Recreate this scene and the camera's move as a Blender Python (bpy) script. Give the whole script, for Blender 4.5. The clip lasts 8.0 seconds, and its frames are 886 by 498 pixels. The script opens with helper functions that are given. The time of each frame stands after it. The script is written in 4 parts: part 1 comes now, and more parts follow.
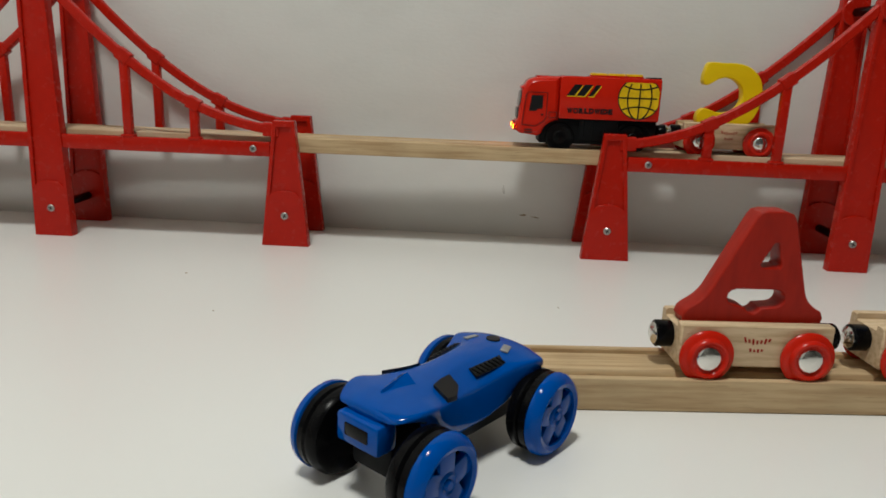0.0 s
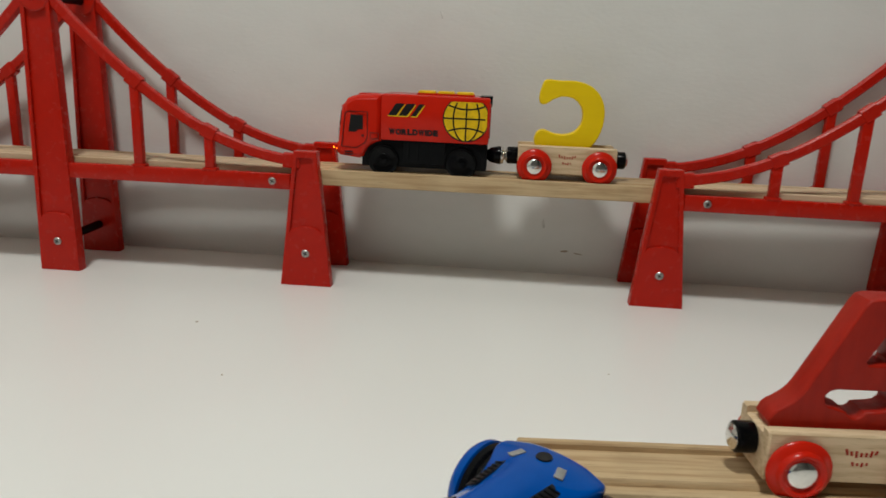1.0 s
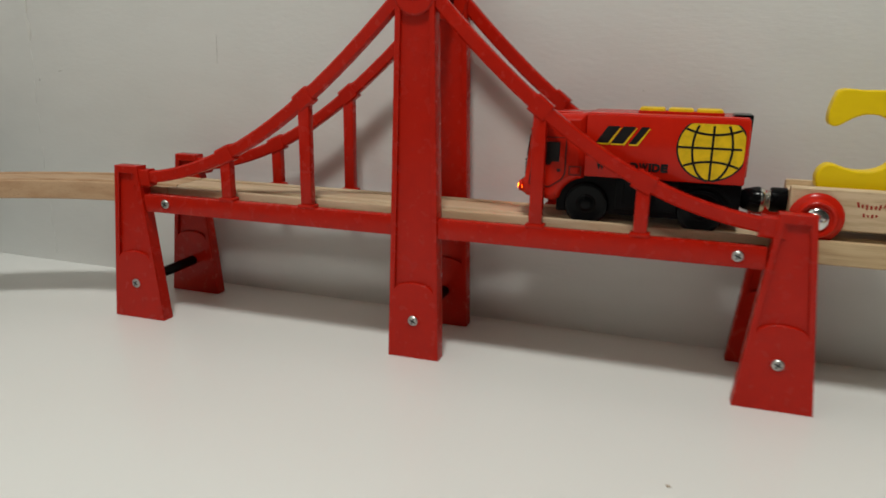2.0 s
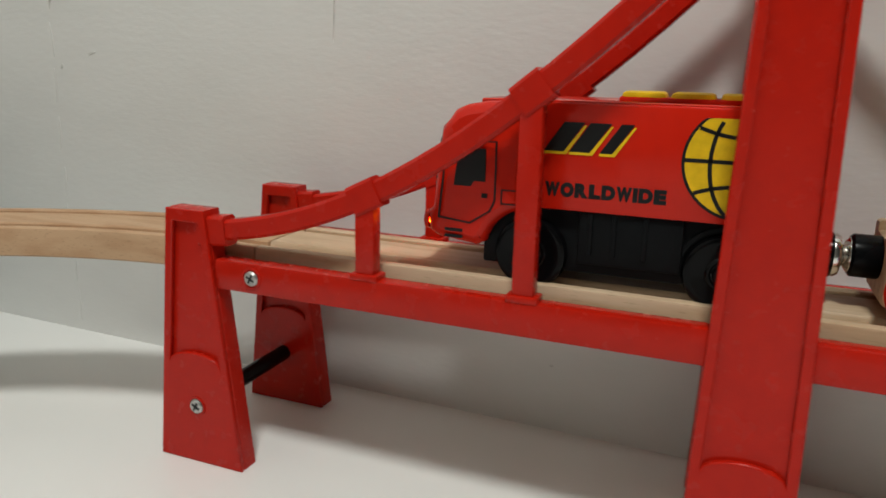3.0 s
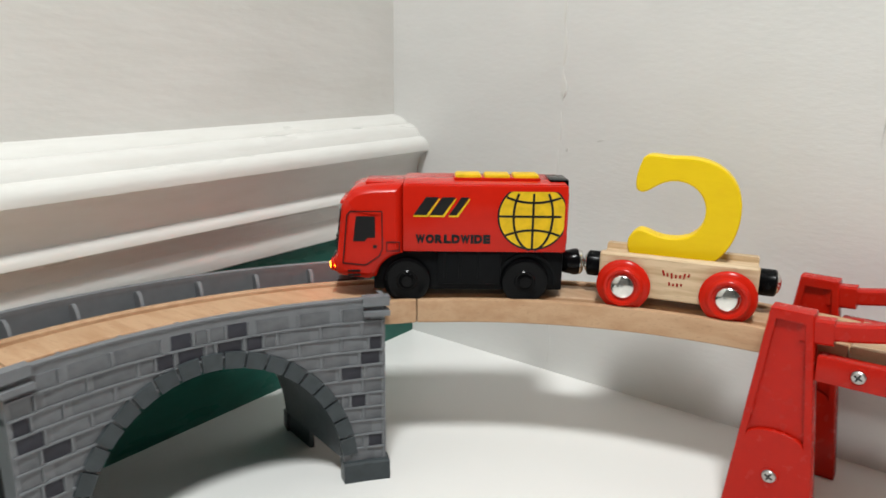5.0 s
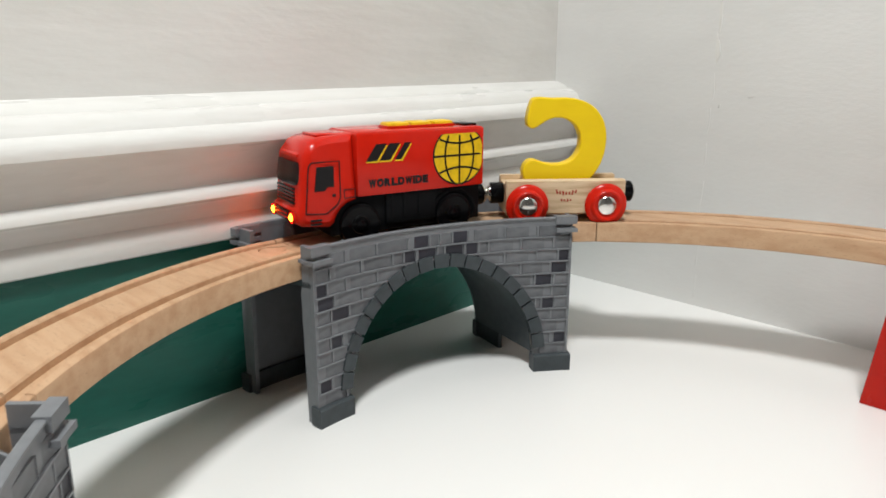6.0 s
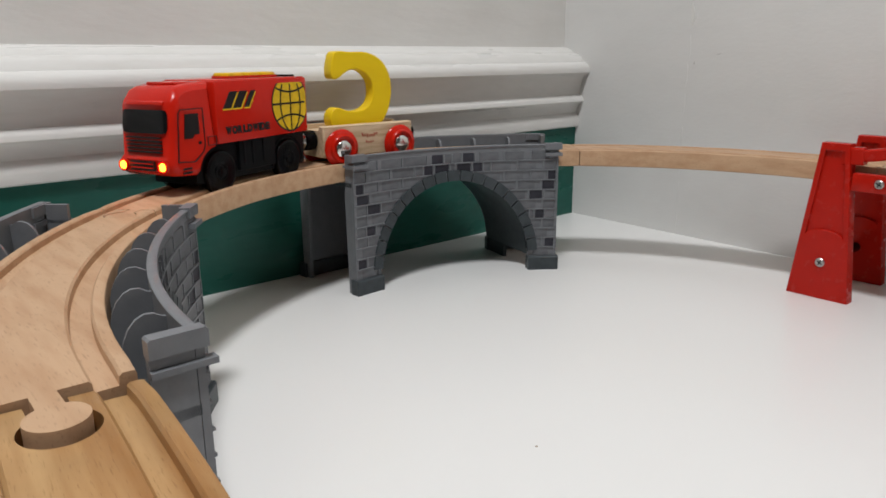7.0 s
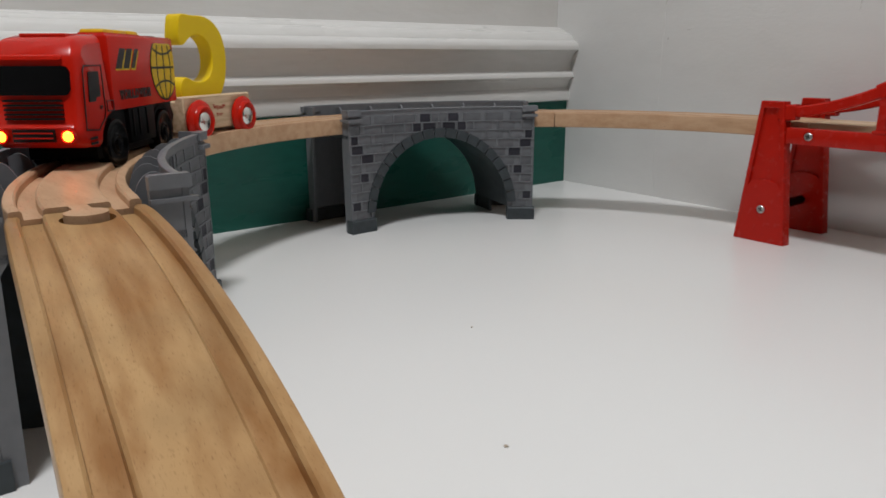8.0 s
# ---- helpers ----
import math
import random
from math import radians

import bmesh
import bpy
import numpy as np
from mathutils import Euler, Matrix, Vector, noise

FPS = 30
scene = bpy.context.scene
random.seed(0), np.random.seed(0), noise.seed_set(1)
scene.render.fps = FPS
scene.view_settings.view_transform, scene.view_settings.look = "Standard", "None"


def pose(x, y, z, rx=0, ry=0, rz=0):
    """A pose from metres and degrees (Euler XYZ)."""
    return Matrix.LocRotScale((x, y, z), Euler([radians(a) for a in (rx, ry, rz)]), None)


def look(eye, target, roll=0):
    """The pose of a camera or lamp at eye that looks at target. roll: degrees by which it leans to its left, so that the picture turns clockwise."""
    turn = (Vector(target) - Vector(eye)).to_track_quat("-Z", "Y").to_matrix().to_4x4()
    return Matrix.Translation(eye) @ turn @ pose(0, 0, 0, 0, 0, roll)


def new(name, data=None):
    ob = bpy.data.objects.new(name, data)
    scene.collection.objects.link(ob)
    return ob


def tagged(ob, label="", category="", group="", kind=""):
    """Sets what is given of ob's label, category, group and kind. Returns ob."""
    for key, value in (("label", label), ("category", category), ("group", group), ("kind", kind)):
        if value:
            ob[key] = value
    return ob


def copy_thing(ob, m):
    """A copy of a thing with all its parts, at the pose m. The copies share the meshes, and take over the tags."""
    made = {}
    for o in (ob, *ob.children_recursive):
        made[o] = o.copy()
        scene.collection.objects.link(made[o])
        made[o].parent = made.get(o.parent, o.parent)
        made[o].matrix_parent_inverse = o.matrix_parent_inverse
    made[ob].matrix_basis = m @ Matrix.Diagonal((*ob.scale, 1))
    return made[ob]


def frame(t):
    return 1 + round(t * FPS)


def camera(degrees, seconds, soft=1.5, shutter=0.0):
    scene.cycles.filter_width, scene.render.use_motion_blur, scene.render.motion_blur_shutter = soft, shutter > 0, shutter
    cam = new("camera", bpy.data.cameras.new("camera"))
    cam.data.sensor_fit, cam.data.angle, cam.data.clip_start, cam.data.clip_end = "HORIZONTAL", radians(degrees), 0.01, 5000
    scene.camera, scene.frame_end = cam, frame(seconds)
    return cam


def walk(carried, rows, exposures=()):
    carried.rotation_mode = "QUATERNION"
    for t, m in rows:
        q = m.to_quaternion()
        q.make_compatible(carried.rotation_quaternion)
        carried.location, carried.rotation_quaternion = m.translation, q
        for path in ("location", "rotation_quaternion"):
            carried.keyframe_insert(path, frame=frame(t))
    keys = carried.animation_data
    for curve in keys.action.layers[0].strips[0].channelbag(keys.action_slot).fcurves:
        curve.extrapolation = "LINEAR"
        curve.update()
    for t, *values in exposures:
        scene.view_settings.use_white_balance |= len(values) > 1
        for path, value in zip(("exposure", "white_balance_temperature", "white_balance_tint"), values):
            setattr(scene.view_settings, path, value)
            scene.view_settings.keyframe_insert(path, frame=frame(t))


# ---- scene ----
cam = camera(63.4, 8.0, soft=1.6, shutter=0.15)
PATH = [
    (0, (0.553, -0.576, 0.152), (0.511, 1.359, -0.35), 2.2),
    (0.5, (0.547, -0.557, 0.171), (0.427, 1.374, -0.337), 2.3),
    (0.8, (0.557, -0.526, 0.161), (0.452, 1.407, -0.343), 2.4),
    (1, (0.545, -0.518, 0.173), (0.427, 1.411, -0.343), 2.4),
    (1.5, (0.462, -0.486, 0.173), (0.138, 1.428, -0.306), 1.6),
    (1.6, (0.427, -0.475, 0.177), (0.048, 1.427, -0.313), 1.5),
    (2, (0.347, -0.372, 0.173), (-0.226, 1.472, -0.347), 0.9),
    (2.2, (0.31, -0.31, 0.17), (-0.291, 1.527, -0.344), 0.9),
    (3.3, (0.164, -0.193, 0.153), (-0.606, 1.588, -0.334), 1.3),
    (3.5, (0.141, -0.187, 0.154), (-0.695, 1.564, -0.332), 1.2),
    (4, (0.103, -0.205, 0.178), (-0.826, 1.491, -0.332), 1.0),
    (4.5, (0.085, -0.257, 0.19), (-0.944, 1.382, -0.317), 0.8),
    (5, (0.069, -0.317, 0.201), (-1.075, 1.246, -0.3), 0.8),
    (5.2, (0.064, -0.339, 0.208), (-1.137, 1.172, -0.317), -0.0),
    (6.3, (0.106, -0.451, 0.176), (-1.276, 0.9, -0.338), 0.1),
    (6.5, (0.126, -0.473, 0.175), (-1.281, 0.851, -0.346), -0.3),
    (7, (0.194, -0.485, 0.157), (-1.253, 0.794, -0.364), -0.3),
    (7.5, (0.216, -0.496, 0.161), (-1.298, 0.7, -0.368), -0.4),
    (7.8, (0.243, -0.499, 0.132), (-1.267, 0.708, -0.384), 0.0),
    (8, (0.281, -0.504, 0.133), (-1.237, 0.691, -0.382), -0.2),
]
EXPOSURES = [(0, -0.10, 6450, 2), (0.5, -0.22, 6450, 2), (1.0, -0.10, 6450, 2), (1.5, 0.02, 6450, 2), (2.2, -0.10, 6450, 2), (3.3, 0.30, 6300, 2), (3.5, 0.40, 6250, 2), (4.0, 0.82, 6200, 2), (4.5, 0.67, 6150, 3), (5.2, 0.72, 6200, 5), (6.3, 0.68, 6150, 7), (6.5, 0.62, 6120, 10),
             (7.0, 0.22, 6120, 9), (7.5, 0.12, 6120, 9), (8.0, -0.10, 6080, 9)]
walk(cam, [(t, look(eye, target, roll)) for t, eye, target, roll in PATH], EXPOSURES)

# ---- world and light ----
world = bpy.data.worlds.new("room_air")
scene.world = world
world.use_nodes = True
world.node_tree.nodes["Background"].inputs[0].default_value = (1.0, 0.98, 0.96, 1)
world.node_tree.nodes["Background"].inputs[1].default_value = 0.004


def area_lamp(name, at, target, size, watts, colour):
    lamp = bpy.data.lights.new(name, "AREA")
    lamp.shape, lamp.size, lamp.energy, lamp.color = "DISK", size, watts, colour
    ob = new(name, lamp)
    ob.matrix_basis = look(at, target)
    return ob


area_lamp("ceiling_lamp", (0.36, -0.74, 1.75), (0.36, -0.74, 0), 0.30, 21.5, (1.0, 0.965, 0.935))


# ---- materials ----
def material(name, colour, rough=0.5, metal=0.0, grain=None, grain_scale=200.0, stretch=(1, 1, 1), bump=0.0,
             bump_scale=300.0, stain=0.0, stain_scale=20.0, coat=0.0, glow=None, random_tone=0.0, detail=4.0, rough_var=0.06, spec=0.22, fleck=0.0):
    """A plain surface with grain and stains of two scales, both measured in metres."""
    m = bpy.data.materials.new(name)
    m.use_nodes = True
    nt = m.node_tree
    b = nt.nodes["Principled BSDF"]
    b.inputs["Roughness"].default_value, b.inputs["Metallic"].default_value = rough, metal
    b.inputs["Coat Weight"].default_value = coat
    b.inputs["Specular IOR Level"].default_value = spec
    b.inputs["Coat Roughness"].default_value = 0.12
    coord = nt.nodes.new("ShaderNodeTexCoord")
    scale = nt.nodes.new("ShaderNodeMapping")
    scale.inputs["Scale"].default_value = stretch
    nt.links.new(coord.outputs["Object"], scale.inputs["Vector"])

    def noise_node(size, octaves=detail, source=None):
        n = nt.nodes.new("ShaderNodeTexNoise")
        n.inputs["Scale"].default_value, n.inputs["Detail"].default_value = size, octaves
        nt.links.new(source or scale.outputs[0], n.inputs["Vector"])
        return n

    def mix(a, fac, dark):
        x = nt.nodes.new("ShaderNodeMix")
        x.data_type, x.blend_type = "RGBA", "MIX"
        nt.links.new(fac, x.inputs["Factor"])
        if isinstance(a, tuple):
            x.inputs["A"].default_value = (*a, 1)
        else:
            nt.links.new(a, x.inputs["A"])
        x.inputs["B"].default_value = (*dark, 1)
        return x.outputs["Result"]

    def ramp(source, low, high, top=1.0):
        r = nt.nodes.new("ShaderNodeMapRange")
        r.inputs["From Min"].default_value, r.inputs["From Max"].default_value = low, high
        r.inputs["To Max"].default_value = top
        nt.links.new(source, r.inputs["Value"])
        return r.outputs[0]

    out = colour
    grain = grain or tuple(c * 0.8 for c in colour)
    out = mix(out, ramp(noise_node(grain_scale).outputs[0], 0.42, 0.68), grain)
    if stain:
        out = mix(out, ramp(noise_node(stain_scale, 6, coord.outputs["Object"]).outputs[0], 0.45, 0.75, stain), tuple(c * 0.55 for c in colour))
    if fleck:
        # short dark rays across the grain
        out = mix(out, ramp(noise_node(fleck, 2).outputs[0], 0.60, 0.72, 0.45), tuple(c * 0.62 for c in grain))
    if random_tone:
        info = nt.nodes.new("ShaderNodeObjectInfo")
        hsv = nt.nodes.new("ShaderNodeHueSaturation")
        nt.links.new(ramp(info.outputs["Random"], 0, 1), hsv.inputs["Value"])
        hsv_in = hsv.inputs["Value"].links[0].from_node
        hsv_in.inputs["To Min"].default_value, hsv_in.inputs["To Max"].default_value = 1 - random_tone, 1 + random_tone
        nt.links.new(out, hsv.inputs["Color"])
        out = hsv.outputs[0]
    nt.links.new(out, b.inputs["Base Color"])
    rr = ramp(noise_node(stain_scale * 3, 3).outputs[0], 0.3, 0.7)
    node = rr.node
    node.inputs["To Min"].default_value, node.inputs["To Max"].default_value = max(0.02, rough - rough_var), rough + rough_var
    nt.links.new(rr, b.inputs["Roughness"])
    if bump:
        bn = nt.nodes.new("ShaderNodeBump")
        bn.inputs["Strength"].default_value, bn.inputs["Distance"].default_value = 1.0, bump
        nt.links.new(noise_node(bump_scale).outputs[0], bn.inputs["Height"])
        nt.links.new(bn.outputs[0], b.inputs["Normal"])
    if glow:
        b.inputs["Emission Color"].default_value = (*glow[0], 1)
        b.inputs["Emission Strength"].default_value = glow[1]
    return m


RED = material("red_plastic", (0.46, 0.011, 0.004), 0.24, grain=(0.43, 0.010, 0.004), bump=0.00006, bump_scale=900, stain=0.12, stain_scale=60)
RED_GLOSS = material("glossy_red_plastic", (0.56, 0.014, 0.0045), 0.20, grain=(0.53, 0.013, 0.0045))
RED_PAINT = material("red_painted_wood", (0.35, 0.013, 0.005), 0.42, grain=(0.30, 0.010, 0.004), stretch=(1, 1, 0.25), grain_scale=300, bump=0.00012, bump_scale=400, stain=0.2, stain_scale=80)
YELLOW_PAINT = material("yellow_painted_wood", (0.83, 0.58, 0.005), 0.4, grain=(0.81, 0.56, 0.005), stretch=(0.3, 1, 1), grain_scale=300, bump=0.00014, bump_scale=350)
BLUE_PAINT = material("blue_painted_wood", (0.02, 0.10, 0.45), 0.4, bump=0.0001)
YELLOW = material("yellow_print", (0.80, 0.52, 0.01), 0.35)
BLACK = material("black_print", (0.006, 0.006, 0.0065), 0.35, spec=0.3)
BLACK_PLASTIC = material("black_plastic", (0.003, 0.003, 0.0035), 0.16, spec=0.12)
CHASSIS = material("charcoal_plastic", (0.0065, 0.007, 0.0078), 0.45, spec=0.07)
STEEL = material("polished_steel", (0.78, 0.76, 0.72), 0.16, 1.0, rough_var=0.04)
SCREW = material("zinc_screw", (0.55, 0.54, 0.52), 0.35, 1.0)
RUBBER = material("matt_black_rubber", (0.003, 0.003, 0.0035), 0.25, spec=0.10)
BEECH = material("beech_wood", (0.53, 0.345, 0.208), 0.5, grain=(0.45, 0.272, 0.153), grain_scale=190, stretch=(0.16, 1, 1), bump=0.00008, bump_scale=500, stain=0.12, stain_scale=25, random_tone=0.05, fleck=1700)
PALE = material("pale_beech_wood", (0.62, 0.47, 0.32), 0.5, grain=(0.50, 0.35, 0.21), grain_scale=170, stretch=(0.12, 1, 1), bump=0.00008, bump_scale=500, stain=0.3, stain_scale=30, random_tone=0.06, fleck=1500)
OAK = material("open_grained_rubberwood", (0.56, 0.41, 0.24), 0.52, grain=(0.40, 0.26, 0.135), grain_scale=300, stretch=(0.06, 1, 1), bump=0.00016, bump_scale=500, stain=0.3, stain_scale=40, fleck=1000)
MAPLE = material("golden_maple_wood", (0.49, 0.300, 0.132), 0.34, grain=(0.30, 0.140, 0.044), grain_scale=110, stretch=(0.07, 1, 1), bump=0.00006, bump_scale=400, stain=0.5, stain_scale=40, fleck=2600)
WAGON_WOOD = material("wagon_rubberwood", (0.68, 0.52, 0.34), 0.5, grain=(0.50, 0.35, 0.20), grain_scale=380, stretch=(0.10, 1, 1), bump=0.0001, bump_scale=600, stain=0.2, stain_scale=50, fleck=1700)
STONE = material("grey_plastic", (0.185, 0.192, 0.203), 0.36, grain=(0.168, 0.175, 0.186), bump=0.00005, bump_scale=700)
BRICK = material("grey_plastic_brick", (0.152, 0.158, 0.168), 0.42, random_tone=0.12)
BRICK_DARK = material("dark_printed_brick", (0.036, 0.036, 0.046), 0.4, random_tone=0.12)
# slate plastic, its colour lowered to carry the shade under the viaducts
SHADED_SLATE = material("dark_slate_plastic", (0.054, 0.064, 0.069), 0.4, random_tone=0.1)
BLUE = material("blue_plastic", (0.0004, 0.072, 0.37), 0.08, grain=(0.0004, 0.068, 0.35), spec=0.16)
STICKER = material("silver_sticker", (0.35, 0.35, 0.34), 0.4, 0.3)
TABLE = material("white_laminate", (0.82, 0.815, 0.795), 0.26, grain=(0.815, 0.81, 0.79), grain_scale=3, detail=0, stain_scale=1, rough_var=0.0, spec=0.5)
WALL = material("brushed_white_paint", (0.73, 0.725, 0.705), 0.5, grain=(0.71, 0.705, 0.685), grain_scale=60, stretch=(0.45, 1, 1), bump=0.00015, bump_scale=420, stain=0.06, stain_scale=14, detail=5)
GLOSS_WHITE = material("white_gloss_paint", (0.73, 0.72, 0.69), 0.30, grain=(0.70, 0.69, 0.655), stretch=(1, 0.2, 1), bump=0.0005, bump_scale=120, stain=0.06, stain_scale=18)
CREAM = material("uneven_cream_paint", (0.73, 0.717, 0.685), 0.5, grain=(0.69, 0.675, 0.64), grain_scale=40, stretch=(1, 0.3, 1), bump=0.0004, bump_scale=140, stain=0.08, stain_scale=12)
GREEN = material("green_gloss_paint", (0.020, 0.106, 0.080), 0.30, grain=(0.018, 0.094, 0.072), stretch=(1, 0.3, 1), bump=0.0004, bump_scale=120, stain=0.12, stain_scale=20)
# colour of the unseen room surfaces, kept dark to hold back bounce light
ROOM_BOUNCE = material("plain_room_paint", (0.13, 0.126, 0.118), 0.8, stain=0.1, stain_scale=2)
LAMP_GLOW = material("lit_orange_lens", (1.0, 0.35, 0.05), 0.3, glow=((1.0, 0.10, 0.003), 27.0))
WINDSHIELD = material("black_window_gloss", (0.004, 0.004, 0.0045), 0.10, spec=0.3)
MARK = material("brown_scuff", (0.40, 0.33, 0.25), 0.7)
SMUDGE = material("grey_smudge", (0.63, 0.62, 0.595), 0.7)


# ---- mesh helpers ----
def box(x0, x1, y0, y1, z0, z1, bevel=0.0, bm=None):
    bm = bm or bmesh.new()
    vs = bmesh.ops.create_cube(bm, size=1)["verts"]
    for v in vs:
        v.co = ((x0 + x1) / 2 + v.co.x * (x1 - x0), (y0 + y1) / 2 + v.co.y * (y1 - y0), (z0 + z1) / 2 + v.co.z * (z1 - z0))
    if bevel:
        edges = list({e for v in vs for e in v.link_edges})
        bmesh.ops.bevel(bm, geom=edges, offset=bevel, segments=2, profile=0.5, affect="EDGES")
    return bm


def lathe(profile, segments=28, bm=None, axis="y", at=(0, 0, 0)):
    """A turned body: profile rows of (along the axis, radius)."""
    bm = bm or bmesh.new()
    rings = []
    for a, r in profile:
        ring = []
        for i in range(segments):
            w = 2 * math.pi * i / segments
            c, s = r * math.cos(w), r * math.sin(w)
            p = {"y": (c, a, s), "x": (a, c, s), "z": (c, s, a)}[axis]
            ring.append(bm.verts.new(Vector(p) + Vector(at)))
        rings.append(ring)
    for q, r in zip(rings, rings[1:]):
        for i in range(segments):
            bm.faces.new((q[i], q[(i + 1) % segments], r[(i + 1) % segments], r[i]))
    bm.faces.new(rings[0])
    bm.faces.new(rings[-1][::-1])
    bmesh.ops.recalc_face_normals(bm, faces=bm.faces)
    return bm


def sweep(rings, bm=None, closed=False):
    """Skin a list of equal rings of points, and cap the ends."""
    bm = bm or bmesh.new()
    vs = [[bm.verts.new(p) for p in ring] for ring in rings]
    n = len(vs[0])
    pairs = list(zip(vs, vs[1:])) + ([(vs[-1], vs[0])] if closed else [])
    for q, r in pairs:
        for i in range(n):
            bm.faces.new((q[i], q[(i + 1) % n], r[(i + 1) % n], r[i]))
    if not closed:
        bm.faces.new(vs[0][::-1])
        bm.faces.new(vs[-1])
    bmesh.ops.recalc_face_normals(bm, faces=bm.faces)
    return bm


def outline_mesh(loops, depth, bevel=0.0, cuts=2):
    """A plate from closed outlines in the plane (holes are inner loops), depth thick about z = 0."""
    cu = bpy.data.curves.new("outline", "CURVE")
    cu.dimensions, cu.fill_mode = "2D", "BOTH"
    cu.extrude, cu.bevel_depth, cu.bevel_resolution, cu.offset = depth / 2 - bevel, bevel, cuts, -bevel
    for loop in loops:
        sp = cu.splines.new("POLY")
        sp.points.add(len(loop) - 1)
        for p, q in zip(sp.points, loop):
            p.co = (q[0], q[1], 0, 1)
        sp.use_cyclic_u = True
    return curve_to_bm(cu)


def curve_to_bm(cu):
    ob = new("outline", cu)
    bpy.context.view_layer.update()
    me = bpy.data.meshes.new_from_object(ob.evaluated_get(bpy.context.evaluated_depsgraph_get()))
    bm = bmesh.new()
    bm.from_mesh(me)
    bpy.data.objects.remove(ob)
    bpy.data.curves.remove(cu)
    bpy.data.meshes.remove(me)
    return bm


def text_bm(words, size, depth, width=None, bold=0.068):
    cu = bpy.data.curves.new("words", "FONT")
    cu.body, cu.size, cu.extrude, cu.align_x, cu.align_y = words, size, depth / 2, "CENTER", "CENTER"
    cu.offset = size * bold
    bm = curve_to_bm(cu)
    if width:
        xs = [v.co.x for v in bm.verts]
        k = width / (max(xs) - min(xs))
        for v in bm.verts:
            v.co.x *= k
    return bm


def moved(bm, m):
    bmesh.ops.transform(bm, matrix=m, verts=bm.verts)
    return bm


def arc(cx, cy, r, a0, a1, n):
    return [(cx + r * math.cos(radians(a0 + (a1 - a0) * i / n)), cy + r * math.sin(radians(a0 + (a1 - a0) * i / n))) for i in range(n + 1)]


def bezier(p, q, r, s, n):
    out = []
    for i in range(n + 1):
        t = i / n
        u = 1 - t
        out.append(tuple(u ** 3 * a + 3 * u * u * t * b + 3 * u * t * t * c + t ** 3 * d for a, b, c, d in zip(p, q, r, s)))
    return out


def part(name, bm, mat, parent=None, label="", smooth=True, at=None):
    me = bpy.data.meshes.new(name)
    bm.normal_update()
    bm.to_mesh(me)
    bm.free()
    me.materials.append(mat)
    if smooth:
        me.polygons.foreach_set("use_smooth", [True] * len(me.polygons))
        me.set_sharp_from_angle(angle=radians(38))
    ob = new(name, me)
    ob.parent = parent
    if at is not None:
        ob.matrix_basis = at
    if label:
        ob["label"] = label
    return ob


def again(ob, parent, at):
    o = new(ob.name.split(".")[0], ob.data)
    o.parent, o.matrix_basis = parent, at
    for key in ("label", "kind"):
        if key in ob:
            o[key] = ob[key]
    return o


def thing(name, label, category, at=None, group="", kind=""):
    ob = new(name)
    ob.empty_display_size = 0.01
    if at is not None:
        ob.matrix_basis = at
    return tagged(ob, label, category, group, kind)


# ---- the plan ----
TOP = 0.0885          # top of the raised track
DECK_Y = 0.031        # middle of the track on the bridges
RADIUS = 0.2435       # middle of the curved track
CX, CY = 0.0407, DECK_Y - RADIUS
LEAN = -0.0090        # the bridges stand slightly askew to the curve


def deck_y(x):
    return DECK_Y + LEAN * (x - CX)


def ring(angle, off=0.0):
    """A place on the curve: degrees about its middle, metres outwards from the track's middle. The pieces fit loosely, so the ring is a little uneven."""
    u = radians(angle - 90)
    k = min(max((angle - 232) / 32, 0.0), 1.0)
    off += 0.0011 * k * k * (3 - 2 * k)
    r = RADIUS + 0.0153 * math.sin(u) + 0.0052 * math.sin(2 * u) - 0.0032 * math.sin(3 * u) + off
    return CX + r * math.cos(radians(angle)), CY + r * math.sin(radians(angle))


ANGLES = [90 + 0.5 * i for i in range(380)]
LENGTHS = [0.0]
for a, b in zip(ANGLES, ANGLES[1:]):
    LENGTHS.append(LENGTHS[-1] + math.dist(ring(a), ring(b)))


def along(s):
    """A place on the train's way, s metres past the end of the straight."""
    if s <= 0:
        return CX - s, deck_y(CX - s)
    return ring(float(np.interp(s, LENGTHS, ANGLES)))


# ---- setting ----
def wall_y(x):
    return 0.0862 - 0.0285 * x


